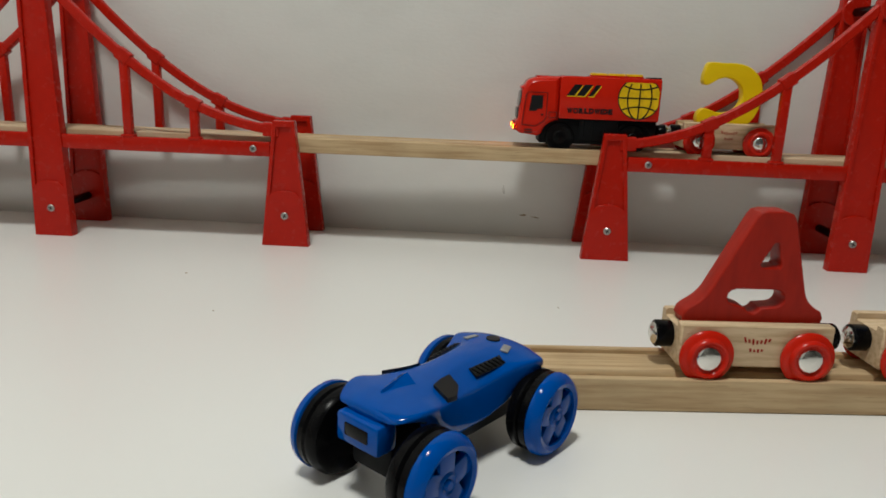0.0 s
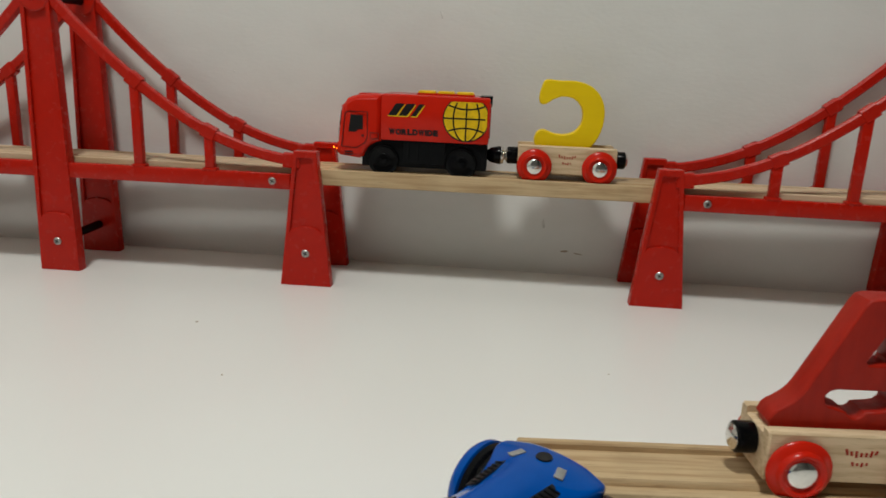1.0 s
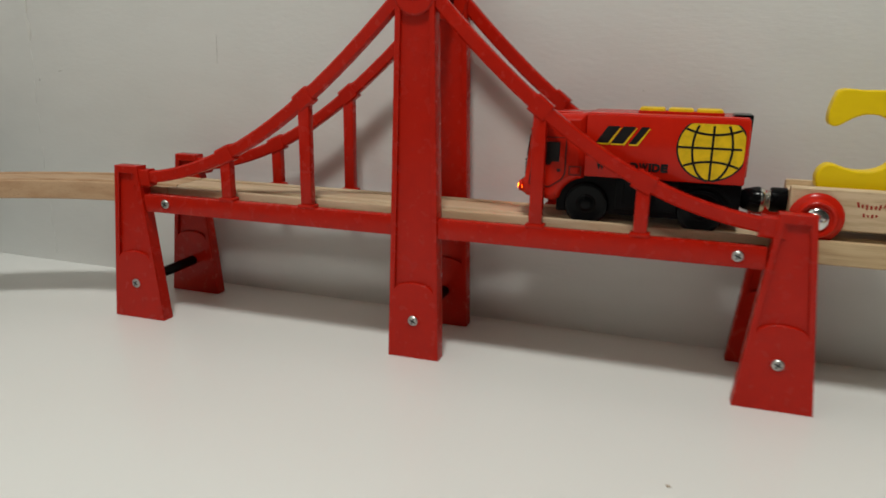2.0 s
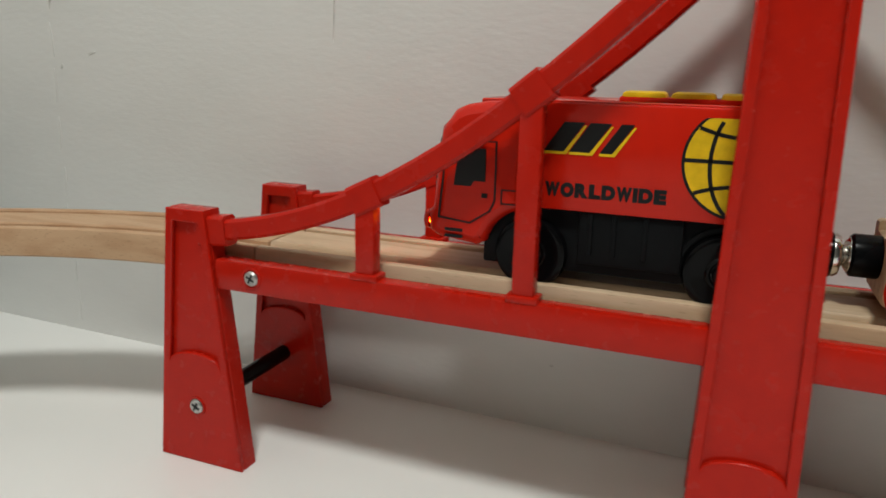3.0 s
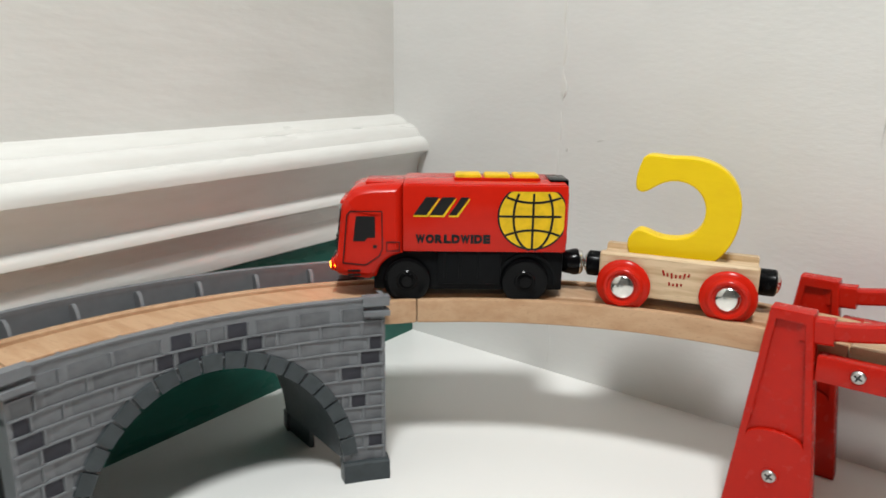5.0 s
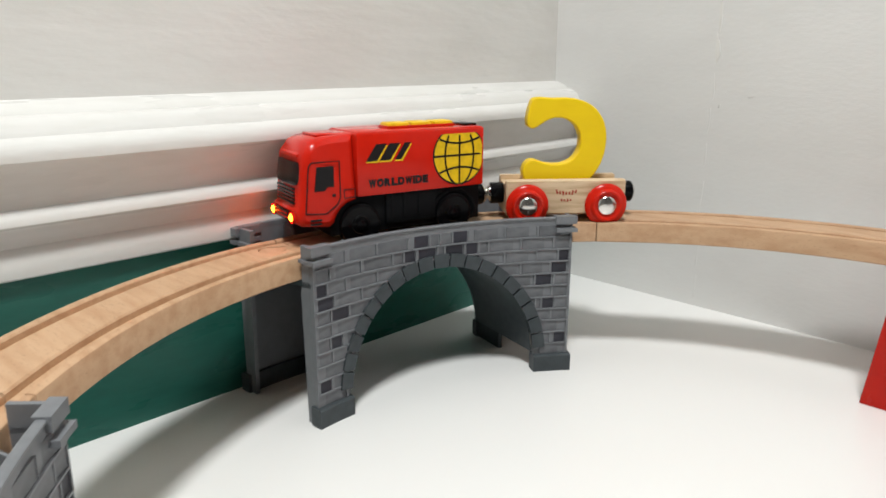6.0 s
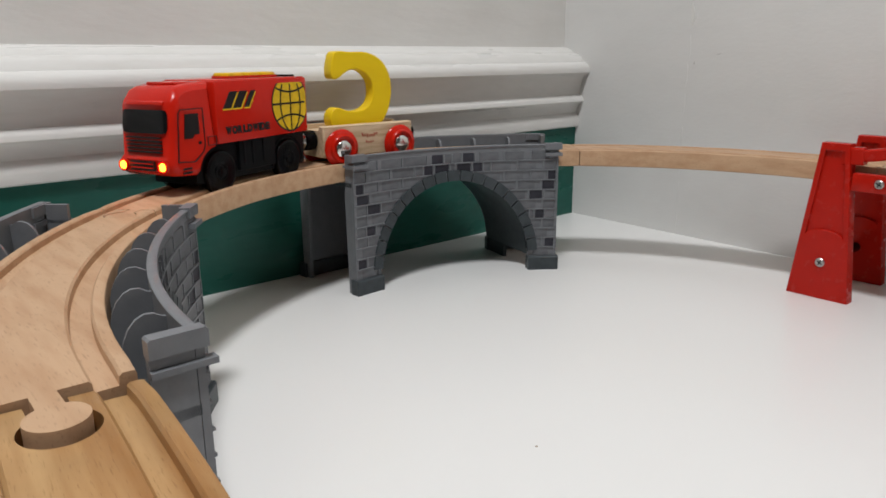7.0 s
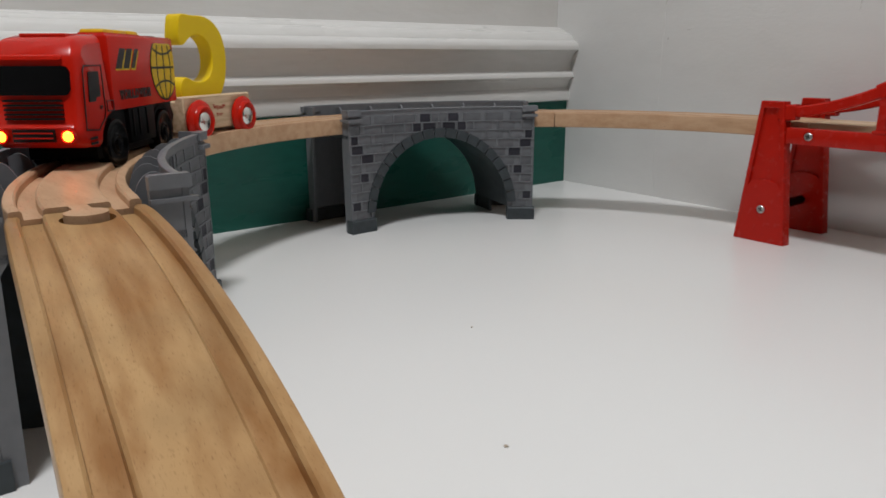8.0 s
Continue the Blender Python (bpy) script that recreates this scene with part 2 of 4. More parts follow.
def build_setting():
    x0, x1, y0 = -0.2600, 2.2, -1.9
    top = part("table_top", box(x0, x1, y0, 0.16, -0.03, 0, 0.0), TABLE, smooth=False)
    tagged(top, "smooth white laminate table top with faint scuffs", "table top", kind="structure")
    a, b = -0.40, x1
    back = part("wall_north", sweep([[(a, wall_y(a), -0.5), (b, wall_y(b), -0.5), (b, wall_y(b) + 0.1, -0.5), (a, wall_y(a) + 0.1, -0.5)],
                                     [(a, wall_y(a), 2.2), (b, wall_y(b), 2.2), (b, wall_y(b) + 0.1, 2.2), (a, wall_y(a) + 0.1, 2.2)]]), WALL, smooth=False)
    tagged(back, "white painted wall with horizontal brush marks", "wall", kind="structure")
    lower = part("wall_west", box(x0 - 0.1, x0, y0, 0.12, -0.5, 0.0915), GREEN, smooth=False)
    tagged(lower, "green gloss painted lower wall below the moulding", "wall", kind="structure")
    upper = part("wall_west_upper", box(x0 - 0.12, -0.2785, y0, 0.12, 0.1632, 2.2), CREAM, smooth=False)
    tagged(upper, "cream white painted upper wall with uneven paint", "wall", kind="structure")
    prof = [(-0.300, 0.0880), (-0.2580, 0.0880), (-0.2566, 0.0890), (-0.2564, 0.0905)]
    prof += bezier((-0.2562, 0.0940), (-0.2566, 0.0985), (-0.2580, 0.1010), (-0.2596, 0.1020), 4)
    prof += bezier((-0.2596, 0.1032), (-0.2588, 0.1085), (-0.2570, 0.1110), (-0.2525, 0.1120), 5)
    prof += bezier((-0.2512, 0.1130), (-0.2512, 0.1165), (-0.2530, 0.1185), (-0.2558, 0.1195), 4)
    prof += bezier((-0.2562, 0.1210), (-0.2562, 0.1310), (-0.2535, 0.1375), (-0.2475, 0.1395), 6)
    prof += bezier((-0.2455, 0.1405), (-0.2448, 0.1450), (-0.2470, 0.1485), (-0.2515, 0.1500), 5)
    prof += [(-0.2535, 0.1500), (-0.2540, 0.1512)] + bezier((-0.2545, 0.1520), (-0.2560, 0.1560), (-0.2600, 0.1580), (-0.2635, 0.1585), 4)
    prof += [(-0.2650, 0.1580), (-0.2655, 0.1588)] + bezier((-0.2660, 0.1594), (-0.2690, 0.1622), (-0.2740, 0.1636), (-0.2785, 0.1644), 5)
    prof += [(-0.2810, 0.1648), (-0.300, 0.1648)]
    bm = sweep([[(x, y, z) for x, z in prof] for y in (0.12, y0)])
    tagged(part("trim", bm, GLOSS_WHITE), "white gloss painted wooden dado moulding", "moulding", kind="structure")
    # unseen walls and ceiling, added to close the room and govern bounce light
    for name, dims in (("wall_east", (x1, x1 + 0.1, y0, 0.2, -0.5, 2.2)), ("wall_south", (x0 - 0.2, x1 + 0.1, y0 - 0.1, y0, -0.5, 2.2)),
                       ("ceiling", (x0 - 0.2, x1 + 0.1, y0 - 0.1, 0.2, 2.2, 2.3))):
        tagged(part(name, box(*dims), ROOM_BOUNCE, smooth=False), "unseen plain room surface, dimmed to limit bounce light", name.split("_")[0], kind="structure")


    # scuffs, flakes and cracks in the paint
    rng = random.Random(7)

    def flake(name, label, x, z, w, h, mat, turn=0.0, lift=0.0003):
        n = 9
        loop = []
        for k in range(n):
            a = 2 * math.pi * k / n
            r = 0.6 + 0.4 * rng.random()
            loop.append((w / 2 * r * math.cos(a), h / 2 * r * math.sin(a)))
        bm = outline_mesh([loop], lift)
        ob = part(name, bm, mat)
        ob.matrix_basis = pose(x, wall_y(x) - lift / 2, z, 90, 0, math.degrees(math.atan(-0.0285))) @ pose(0, 0, 0, 0, 0, turn)
        tagged(ob, label, "paint mark", kind="structure")

    flake("scuff_mark", "brown scuff on the white wall", 0.611, 0.0200, 0.0090, 0.0024, MARK, 4)
    flake("scuff_mark", "brown scuff on the white wall", 0.622, 0.0185, 0.0100, 0.0012, MARK, -6)
    flake("scuff_mark", "grey scuff on the white wall", 0.592, 0.0420, 0.0030, 0.0110, SMUDGE, 8)
    flake("paint_flake", "lifted flake of white paint", -0.1380, 0.1880, 0.0030, 0.0170, GLOSS_WHITE, 6, 0.0008)
    flake("scratch", "thin dark scratch in the white paint", 0.0340, 0.1760, 0.0008, 0.0260, SMUDGE, -2)
    for k in range(8, 12):
        z = 0.012 + 0.022 * k + rng.uniform(-0.004, 0.004)
        flake("paint_ridge", "thin raised ridge of white paint", -0.1395 + rng.uniform(-0.0010, 0.0010), z, 0.0026, 0.024, GLOSS_WHITE, rng.uniform(-6, 6), 0.0005)
    for k in range(7):
        flake("paint_ridge", "thin raised ridge of white paint", -0.1400 + rng.uniform(-0.0008, 0.0008), 0.014 + 0.025 * k, 0.0011, 0.023, WALL, rng.uniform(-5, 5), 0.0004)
    for x, z, w, h in ((-0.112, 0.157, 0.006, 0.0012), (-0.134, 0.150, 0.002, 0.003), (0.020, 0.235, 0.0015, 0.003), (0.150, 0.190, 0.002, 0.002), (0.50, 0.205, 0.0012, 0.007), (0.33, 0.155, 0.0015, 0.0015), (0.14, 0.03, 0.002, 0.0012)):
        flake("scuff_mark", "faint grey scuff on the white wall", x, z, w, h, SMUDGE, rng.uniform(-20, 20))
    for x, y, w in ((0.116, -0.346, 0.0013), (0.360, -0.0905, 0.0013), (0.405, -0.165, 0.0009), (0.62, -0.13, 0.0008), (0.02, -0.28, 0.0008)):
        ob = part("speck", outline_mesh([[(w * math.cos(k) * rng.uniform(0.5, 1), 0.7 * w * math.sin(k)) for k in (0, 1, 2, 3, 4, 5)]], 0.0003), MARK)
        ob.matrix_basis = pose(x, y, 0.00016, 0, 0, rng.uniform(0, 180))
        tagged(ob, "tiny dark speck on the white table", "speck", kind="structure")


build_setting()


# ---- wooden track ----
def track_section(thick):
    g, top = 0.003, thick
    half = [(0.0, top), (0.0094, top), (0.0101, top - 0.0007), (0.0103, top - g), (0.0158, top - g), (0.0160, top - 0.0007), (0.0167, top),
            (0.0190, top), (0.0197, top - 0.0003), (0.0200, top - 0.0010), (0.0200, 0.0007), (0.0193, 0)]
    return half[1:] + [(-u, z) for u, z in half[:0:-1]]


def cut(ob, cutter):
    """Take the solid cutter out of the mesh of ob."""
    me = bpy.data.meshes.new("cutter")
    cutter.to_mesh(me)
    cutter.free()
    tool = new("cutter", me)
    mod = ob.modifiers.new("cut", "BOOLEAN")
    mod.object, mod.operation, mod.solver = tool, "DIFFERENCE", "EXACT"
    bpy.context.view_layer.update()
    made = bpy.data.meshes.new_from_object(ob.evaluated_get(bpy.context.evaluated_depsgraph_get()))
    ob.modifiers.remove(mod)
    made.name, ob.data = ob.name, made
    made.polygons.foreach_set("use_smooth", [True] * len(made.polygons))
    made.set_sharp_from_angle(angle=radians(38))
    bpy.data.objects.remove(tool)


def peg_outline(grow):
    neck, r, reach = 0.0028 + grow, 0.0064 + grow, 0.0125
    a = math.degrees(math.asin(neck / r))
    return [(-0.004, -neck), (-0.004, neck)] + [(p[0], p[1]) for p in arc(reach, 0, r, 180 - a, -180 + a, 22)]


def peg_bm(at, grow, z0, z1):
    bm = outline_mesh([peg_outline(grow)], z1 - z0)
    return moved(bm, at @ pose(0, 0, (z0 + z1) / 2))


def straight_track(name, label, a, b, z_a, z_b, mat, thick=0.012):
    """A straight piece from a to b in the plan, its underside at those heights."""
    d = Vector((b[0] - a[0], b[1] - a[1], z_b - z_a))
    at = Matrix.Translation((a[0], a[1], z_a)) @ d.to_track_quat("X", "Z").to_matrix().to_4x4()
    n = d.length
    sec = track_section(thick)
    ends = [(0.0, 0.97), (0.0006, 1.0), (n - 0.0006, 1.0), (n, 0.97)]
    bm = sweep([[(x, u * k, thick / 2 + (z - thick / 2) * k) for u, z in sec] for x, k in ends])
    ob = part(name, bm, mat)
    ob.matrix_basis = at
    return tagged(ob, label, "toy track", group="toy track pieces")


def curved_track(label, a0, a1, mat, thick=0.012):
    sec = track_section(thick)
    n = 22
    rows = []
    for i in range(n + 1):
        t = i / n
        k = 0.97 if i in (0, n) else 1.0
        rows.append([(*ring(a0 + (a1 - a0) * t, -u * k), TOP - thick + thick / 2 + (z - thick / 2) * k) for u, z in sec])
    ob = part("curved_track", sweep(rows), mat)
    return tagged(ob, label, "toy track", group="toy track pieces")


JOINTS = (90, 138.6, 180.0, 221.0, 268.5)


def joint_pose(angle):
    x, y = ring(angle)
    return pose(x, y, 0, 0, 0, angle + 90)


RAMP_TURN = -5.2


def ramp_track(at_xy):
    """The ramp leaves the ring level, dips ever faster and ends on the table."""
    thick = 0.012
    sec = track_section(thick)
    rows = []
    n = 40
    p, q, bend, run = 0.87, 2.6, 0.15, 0.32
    z0, s0 = TOP - 0.0018 - p * bend ** 2 - q * bend ** 3, -(2 * p * bend + 3 * q * bend ** 2) * (run - bend)
    for i in range(n + 1):
        d = run * i / n
        z, slope = TOP - 0.0018 - p * d * d - q * d ** 3, -(2 * p * d + 3 * q * d * d)
        if d >= bend:
            u = (d - bend) / (run - bend)
            z = z0 * (2 * u ** 3 - 3 * u * u + 1) + s0 * (u ** 3 - 2 * u * u + u) + 0.0121 * (3 * u * u - 2 * u ** 3)
            slope = (z0 * (6 * u * u - 6 * u) + s0 * (3 * u * u - 4 * u + 1) + 0.0121 * (6 * u - 6 * u * u)) / (run - bend)
        k = 0.97 if i in (0, n) else 1.0
        down = Vector((slope, 0, -1)).normalized()
        rows.append([(d + down.x * (thick - h) * k, w * k * 1.05, z + down.z * (thick - h) * k) for w, h in sec])
    ob = part("ramp_track", sweep(rows), MAPLE)
    ob.matrix_basis = pose(at_xy[0], at_xy[1], 0, 0, 0, RAMP_TURN)
    return tagged(ob, "golden wooden toy ramp track curving down to the table", "toy track", group="toy track pieces")



def build_tracks():
    z = TOP - 0.012
    straight_track("bridge_deck_track", "pale straight wooden toy track on the red bridge", (0.4085, deck_y(0.4085)), (0.0412, deck_y(0.0412)), z, z, PALE)
    straight_track("straight_track", "pale straight wooden toy track spanning two bridges", (0.6705, deck_y(0.6705)), (0.4090, deck_y(0.4090)), z, z, OAK)
    straight_track("bridge_deck_track", "pale straight wooden toy track on the red bridge", (1.0600, deck_y(1.06)), (0.6710, deck_y(0.6710)), z, z, PALE)
    pieces = [curved_track("curved beech wood toy track with two grooves", a + 0.08, b - 0.08, BEECH) for a, b in zip(JOINTS, JOINTS[1:])]
    ramp = ramp_track(ring(JOINTS[-1] + 0.22))
    for ob, angle in zip(pieces[1:] + [ramp], JOINTS[1:]):
        at = joint_pose(angle)
        # the ramp's socket is roomier, so a gap shows round the peg
        cut(ob, peg_bm(at, 0.0006, TOP - 0.008, TOP + 0.004) if ob is not ramp else peg_bm(at @ pose(0.0016, 0, 0), 0.0015, TOP - 0.0105, TOP + 0.004))
    for ob, angle in zip(pieces, JOINTS[1:]):
        part("peg", peg_bm(joint_pose(angle), 0.0, TOP - 0.0075, TOP - 0.0002), BEECH, ob)
    straight_track("siding_track", "straight open-grained wooden toy track on the table", (0.5645, -0.2569), (1.02, -0.2282), 0, 0, OAK, 0.0160)


build_tracks()


# ---- red suspension bridge ----
def pier_bm(w0, w1, h, y0, y1, lean=0.0, arch=0.042, face=-1):
    """A tapering post with a recessed panel over a rounded foot; the panel lies on the side that face points to."""
    out = lambda z: w0 + (w1 - w0) * z / h
    rim = 0.0032
    deep = 0.0022
    yf, yb = (y0, y1) if face < 0 else (y1, y0)
    sgn = 1 if yb > yf else -1
    panel = [(-(out(h - rim) - rim), h - rim * 1.5), (out(h - rim) - rim, h - rim * 1.5)]
    low = out(arch) - rim
    panel += [(low, arch)] + [(low * math.cos(radians(w)), arch + 0.0045 * math.sin(radians(w))) for w in (20, 45, 70, 90, 110, 135, 160)] + [(-low, arch)]
    shell = [(-out(0), 0), (out(0), 0), (out(h), h), (-out(h), h)]
    front = outline_mesh([shell, panel], deep, 0.0006)
    back = outline_mesh([shell], abs(y1 - y0) - deep, 0.0007)
    flip = Matrix(((1, 0, 0, 0), (0, 0, -1, 0), (0, 1, 0, 0), (0, 0, 0, 1)))
    moved(front, Matrix.Translation((0, yf + sgn * deep / 2, 0)) @ flip)
    moved(back, Matrix.Translation((0, yf + sgn * (deep + (abs(y1 - y0) - deep) / 2), 0)) @ flip)
    me = bpy.data.meshes.new("join")
    back.to_mesh(me)
    front.from_mesh(me)
    back.free()
    bpy.data.meshes.remove(me)
    return front


def screw_bm(r=0.0030):
    bm = lathe([(0.0004, r), (-0.0005, r), (-0.0010, r * 0.82), (-0.0010, r * 0.62)], 18)
    return bm


def slot_bm(r=0.0030):
    bm = box(-r * 0.62, r * 0.62, -0.00115, -0.0004, -r * 0.14, r * 0.14)
    box(-r * 0.14, r * 0.14, -0.00118, -0.0004, -r * 0.62, r * 0.62, bm=bm)
    return moved(bm, pose(0, 0, 0, 0, 28, 0))


def cable_rings(points, w, h, y):
    rows = []
    for i, (x, z) in enumerate(points):
        a, b = points[max(i - 1, 0)], points[min(i + 1, len(points) - 1)]
        d = Vector((b[0] - a[0], b[1] - a[1])).normalized()
        nx, nz = -d.y, d.x
        c = 0.0011
        loop = []
        for u, v in ((-h, -w + c), (-h + c, -w), (h - c, -w), (h, -w + c), (h, w - c), (h - c, w), (-h + c, w), (-h, w - c)):
            loop.append((x + nx * u, y + v, z + nz * u))
        rows.append(loop)
    return rows


SPAN = 0.3905
HALF = SPAN / 2


def build_bridge(at):
    """The base lies at the middle of the first end post's foot."""
    br = thing("suspension_bridge", "red plastic toy suspension bridge with black crossbars", "toy bridge", at, "bridges")
    F = ((0.0, 0.0095, -1), (0.0595, 0.069, -1))
    for y0, y1, face in F:
        ym = (y0 + y1) / 2
        out_y = y0 if face < 0 else y1
        for x in (0, SPAN):
            part("end_post", moved(pier_bm(0.0195, 0.0085, 0.1025, y0, y1, face=face), pose(x, 0, 0)), RED, br)
        part("tower", moved(pier_bm(0.0157, 0.0105, 0.222, y0, y1, face=face), pose(HALF, 0, 0)), RED, br)
        bm = lathe([(y0 - 0.0008, 0.0105), (y0, 0.0115), (y1, 0.0115), (y1 + 0.0008, 0.0105)], 30)
        part("tower_cap", moved(bm, pose(HALF, 0, 0.2045)), RED, br)
        for x0, x1 in ((0.0115, HALF - 0.0135), (HALF + 0.0135, SPAN - 0.0115)):
            part("side_beam", box(x0, x1, y0 + 0.0012, y1 - 0.0015, 0.0735, 0.0850, 0.0009), RED, br)
        for side in (1, -1):
            X = lambda x: HALF + side * (x - HALF)
            # the cable sags from the tower to the end post
            pts = bezier((0.004, 0.0945), (0.052, 0.0985), (0.105, 0.117), (0.186, 0.2035), 22)
            part("cable", sweep(cable_rings([(X(x), z) for x, z in pts][::side], 0.0030, 0.0038, ym)), RED, br)
            part("cable_socket", sweep(cable_rings([(X(x), z) for x, z in ((0.004, 0.0945), (0.0165, 0.0955))][::side], 0.0036, 0.0055, ym)), RED, br)
            for hx in (0.0725, 0.1270):
                k = min(range(len(pts)), key=lambda i: abs(pts[i][0] - hx))
                hz = np.interp(hx, [p[0] for p in pts], [p[1] for p in pts])
                part("hanger", box(X(hx) - 0.0035, X(hx) + 0.0035, ym - 0.0028, ym + 0.0028, 0.080, hz, 0.0006), RED, br)
                a, b = pts[max(k - 1, 0)], pts[min(k + 1, len(pts) - 1)]
                d = Vector((b[0] - a[0], b[1] - a[1])).normalized() * 0.0052
                part("clamp", sweep(cable_rings([(X(hx - d.x), hz - d.y), (X(hx + d.x), hz + d.y)][::side], 0.0036, 0.0051, ym)), RED, br)
                part("hanger_foot", box(X(hx) - 0.0052, X(hx) + 0.0052, y0 + 0.0008, y1 - 0.0012, 0.0845, 0.0868, 0.0006), RED, br)
        if y0 == 0:
            for x, z in ((0.0, 0.0245), (SPAN, 0.0255), (HALF, 0.0235), (HALF, 0.2045)):
                part("screw", moved(screw_bm(), pose(x, y0 - (0.0008 if z > 0.2 else 0), z)), SCREW, br, "silvery cross-head screw")
                part("screw_slot", moved(slot_bm(), pose(x, y0 - (0.0008 if z > 0.2 else 0), z)), BLACK, br)
                part("screw_recess", moved(lathe([(0.0002, 0.0041), (-0.0004, 0.0040), (-0.0004, 0.0033), (0.0002, 0.0032)], 20), pose(x, y0 - (0.0008 if z > 0.2 else 0), z)), RED, br)
            for x in (0.0275, SPAN - 0.0248):
                part("screw", moved(screw_bm(0.0028), pose(x, y0 + 0.0012, 0.0795)), SCREW, br, "silvery cross-head screw")
                part("screw_slot", moved(slot_bm(0.0028), pose(x, y0 + 0.0012, 0.0795)), BLACK, br)
                part("screw_recess", moved(lathe([(0.0002, 0.0041), (-0.0004, 0.0040), (-0.0004, 0.0033), (0.0002, 0.0032)], 20), pose(x, y0 + 0.0012, 0.0795)), RED, br)
    for x, z in ((0.0, 0.0245), (SPAN, 0.0245), (HALF, 0.0235), (HALF, 0.2045)):
        part("crossbar", moved(lathe([(0.009, 0.0035), (0.060, 0.0035)], 18), pose(x, 0, z)), BLACK_PLASTIC, br, "black plastic crossbar")
    return br


bridge = build_bridge(pose(0.0190, 0, 0, 0, 0, -0.515))
copy_thing(bridge, pose(0.6733, -0.0040, 0, 0, 0, -1.4))


# ---- grey viaduct ----
def build_viaduct(mid, half, wide=0.0300, back=0.0300, shift=(0, 0), plain_end=False):
    via = thing("viaduct", "grey plastic toy viaduct with moulded bricks and an arch", "toy viaduct", pose(shift[0], shift[1], 0), "viaducts")
    a0, a1 = mid - half, mid + half
    top = 0.0935
    open_half, spring, rise = half * 0.735, 0.010, 0.0610

    def arch_z(a, grow=0.0):
        u = abs(a - mid) / (open_half + grow / RADIUS * 57.3)
        return spring + (rise + grow) * math.sqrt(max(0.0, 1 - u * u)) if u < 1 else 0.0

    def wall_columns(narrow):
        cols = [a0 + (a1 - a0) * i / 60 for i in range(61)]
        for side in (-1, 1):
            cols += [mid + side * open_half * narrow * k for k in (0.9999, 1.0001, 0.993, 0.975)]
        return sorted(cols)

    def shell(off0, off1, ztop, narrow=1.0):
        bm = bmesh.new()
        last = None
        for a in wall_columns(narrow):
            zl = arch_z(mid + (a - mid) / narrow)
            quad = [bm.verts.new((*ring(a, off0), zl)), bm.verts.new((*ring(a, off0), ztop)), bm.verts.new((*ring(a, off1), ztop)), bm.verts.new((*ring(a, off1), zl))]
            if last:
                for i in range(4):
                    bm.faces.new((last[i], last[(i + 1) % 4], quad[(i + 1) % 4], quad[i]))
            else:
                bm.faces.new(quad)
            last = quad
        bm.faces.new(last[::-1])
        bmesh.ops.recalc_face_normals(bm, faces=bm.faces)
        return bm

    inner, outer = -wide, back
    far = (RADIUS + inner) / (RADIUS + outer)
    wall_in = part("inner_wall", shell(inner, inner + 0.0022, top), STONE, via)
    part("outer_wall", shell(outer - 0.0022, outer, top, far), STONE, via)
    # vault between the walls and pier panels, in slate darkened for the arch's shade
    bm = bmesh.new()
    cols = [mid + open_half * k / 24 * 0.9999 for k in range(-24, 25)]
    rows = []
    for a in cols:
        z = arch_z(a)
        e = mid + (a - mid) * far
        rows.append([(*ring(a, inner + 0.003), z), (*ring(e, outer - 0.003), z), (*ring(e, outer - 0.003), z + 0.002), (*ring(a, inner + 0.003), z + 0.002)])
    part("vault", sweep(rows), SHADED_SLATE, via)
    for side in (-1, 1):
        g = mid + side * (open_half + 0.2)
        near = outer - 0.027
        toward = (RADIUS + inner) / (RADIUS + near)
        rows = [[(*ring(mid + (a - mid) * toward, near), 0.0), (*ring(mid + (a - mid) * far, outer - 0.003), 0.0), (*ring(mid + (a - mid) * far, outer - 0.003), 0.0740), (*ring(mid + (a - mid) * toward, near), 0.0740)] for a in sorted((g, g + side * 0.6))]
        part("pier_panel", sweep(rows), SHADED_SLATE, via, "grey pier panel with the arch's shade in its colour")
    # shelf that carries the track, parapets, ribs
    n = 30
    part("deck", sweep([[(*ring(a0 + (a1 - a0) * i / n, u), z) for u, z in ((inner + 0.0020, 0.0735), (outer - 0.0020, 0.0735), (outer - 0.0020, 0.0763), (inner + 0.0020, 0.0763))] for i in range(n + 1)]), SHADED_SLATE, via)
    for sgn in (-1, 1):
        o = inner if sgn < 0 else outer
        high = top + (0.0009 if sgn < 0 else 0.0021)
        sec = [(o + sgn * 0.0006, top - 0.0004), (o + sgn * 0.0008, top), (o + sgn * 0.0008, high - 0.0003), (o + sgn * 0.0004, high), (o - sgn * 0.0019, high), (o - sgn * 0.0023, high - 0.0003), (o - sgn * 0.0023, top - 0.0004)]
        part("parapet", sweep([[(*ring(a0 + (a1 - a0) * i / n, u), z) for u, z in sec] for i in range(n + 1)]), STONE, via)
        for side in (-1, 1):
            e0, e1 = sorted((mid + side * (half + 0.5), mid + side * (half - 2.6)))
            plain = plain_end and side > 0
            for za, zb, ext in () if plain else ((0.0860, 0.0882, 0.0032), (0.0905, 0.0950, 0.0018)):
                sec = [(o + sgn * ext, za), (o + sgn * ext, zb), (o - sgn * 0.0032, zb), (o - sgn * 0.0032, za)]
                part("parapet_end", sweep([[(*ring(e0 + (e1 - e0) * i / 4, u), z) for u, z in sec] for i in range(5)]), STONE, via)
            w0, w1 = sorted((mid + side * half, mid + side * (half - 0.5)))
            e = abs(o) - 0.0212
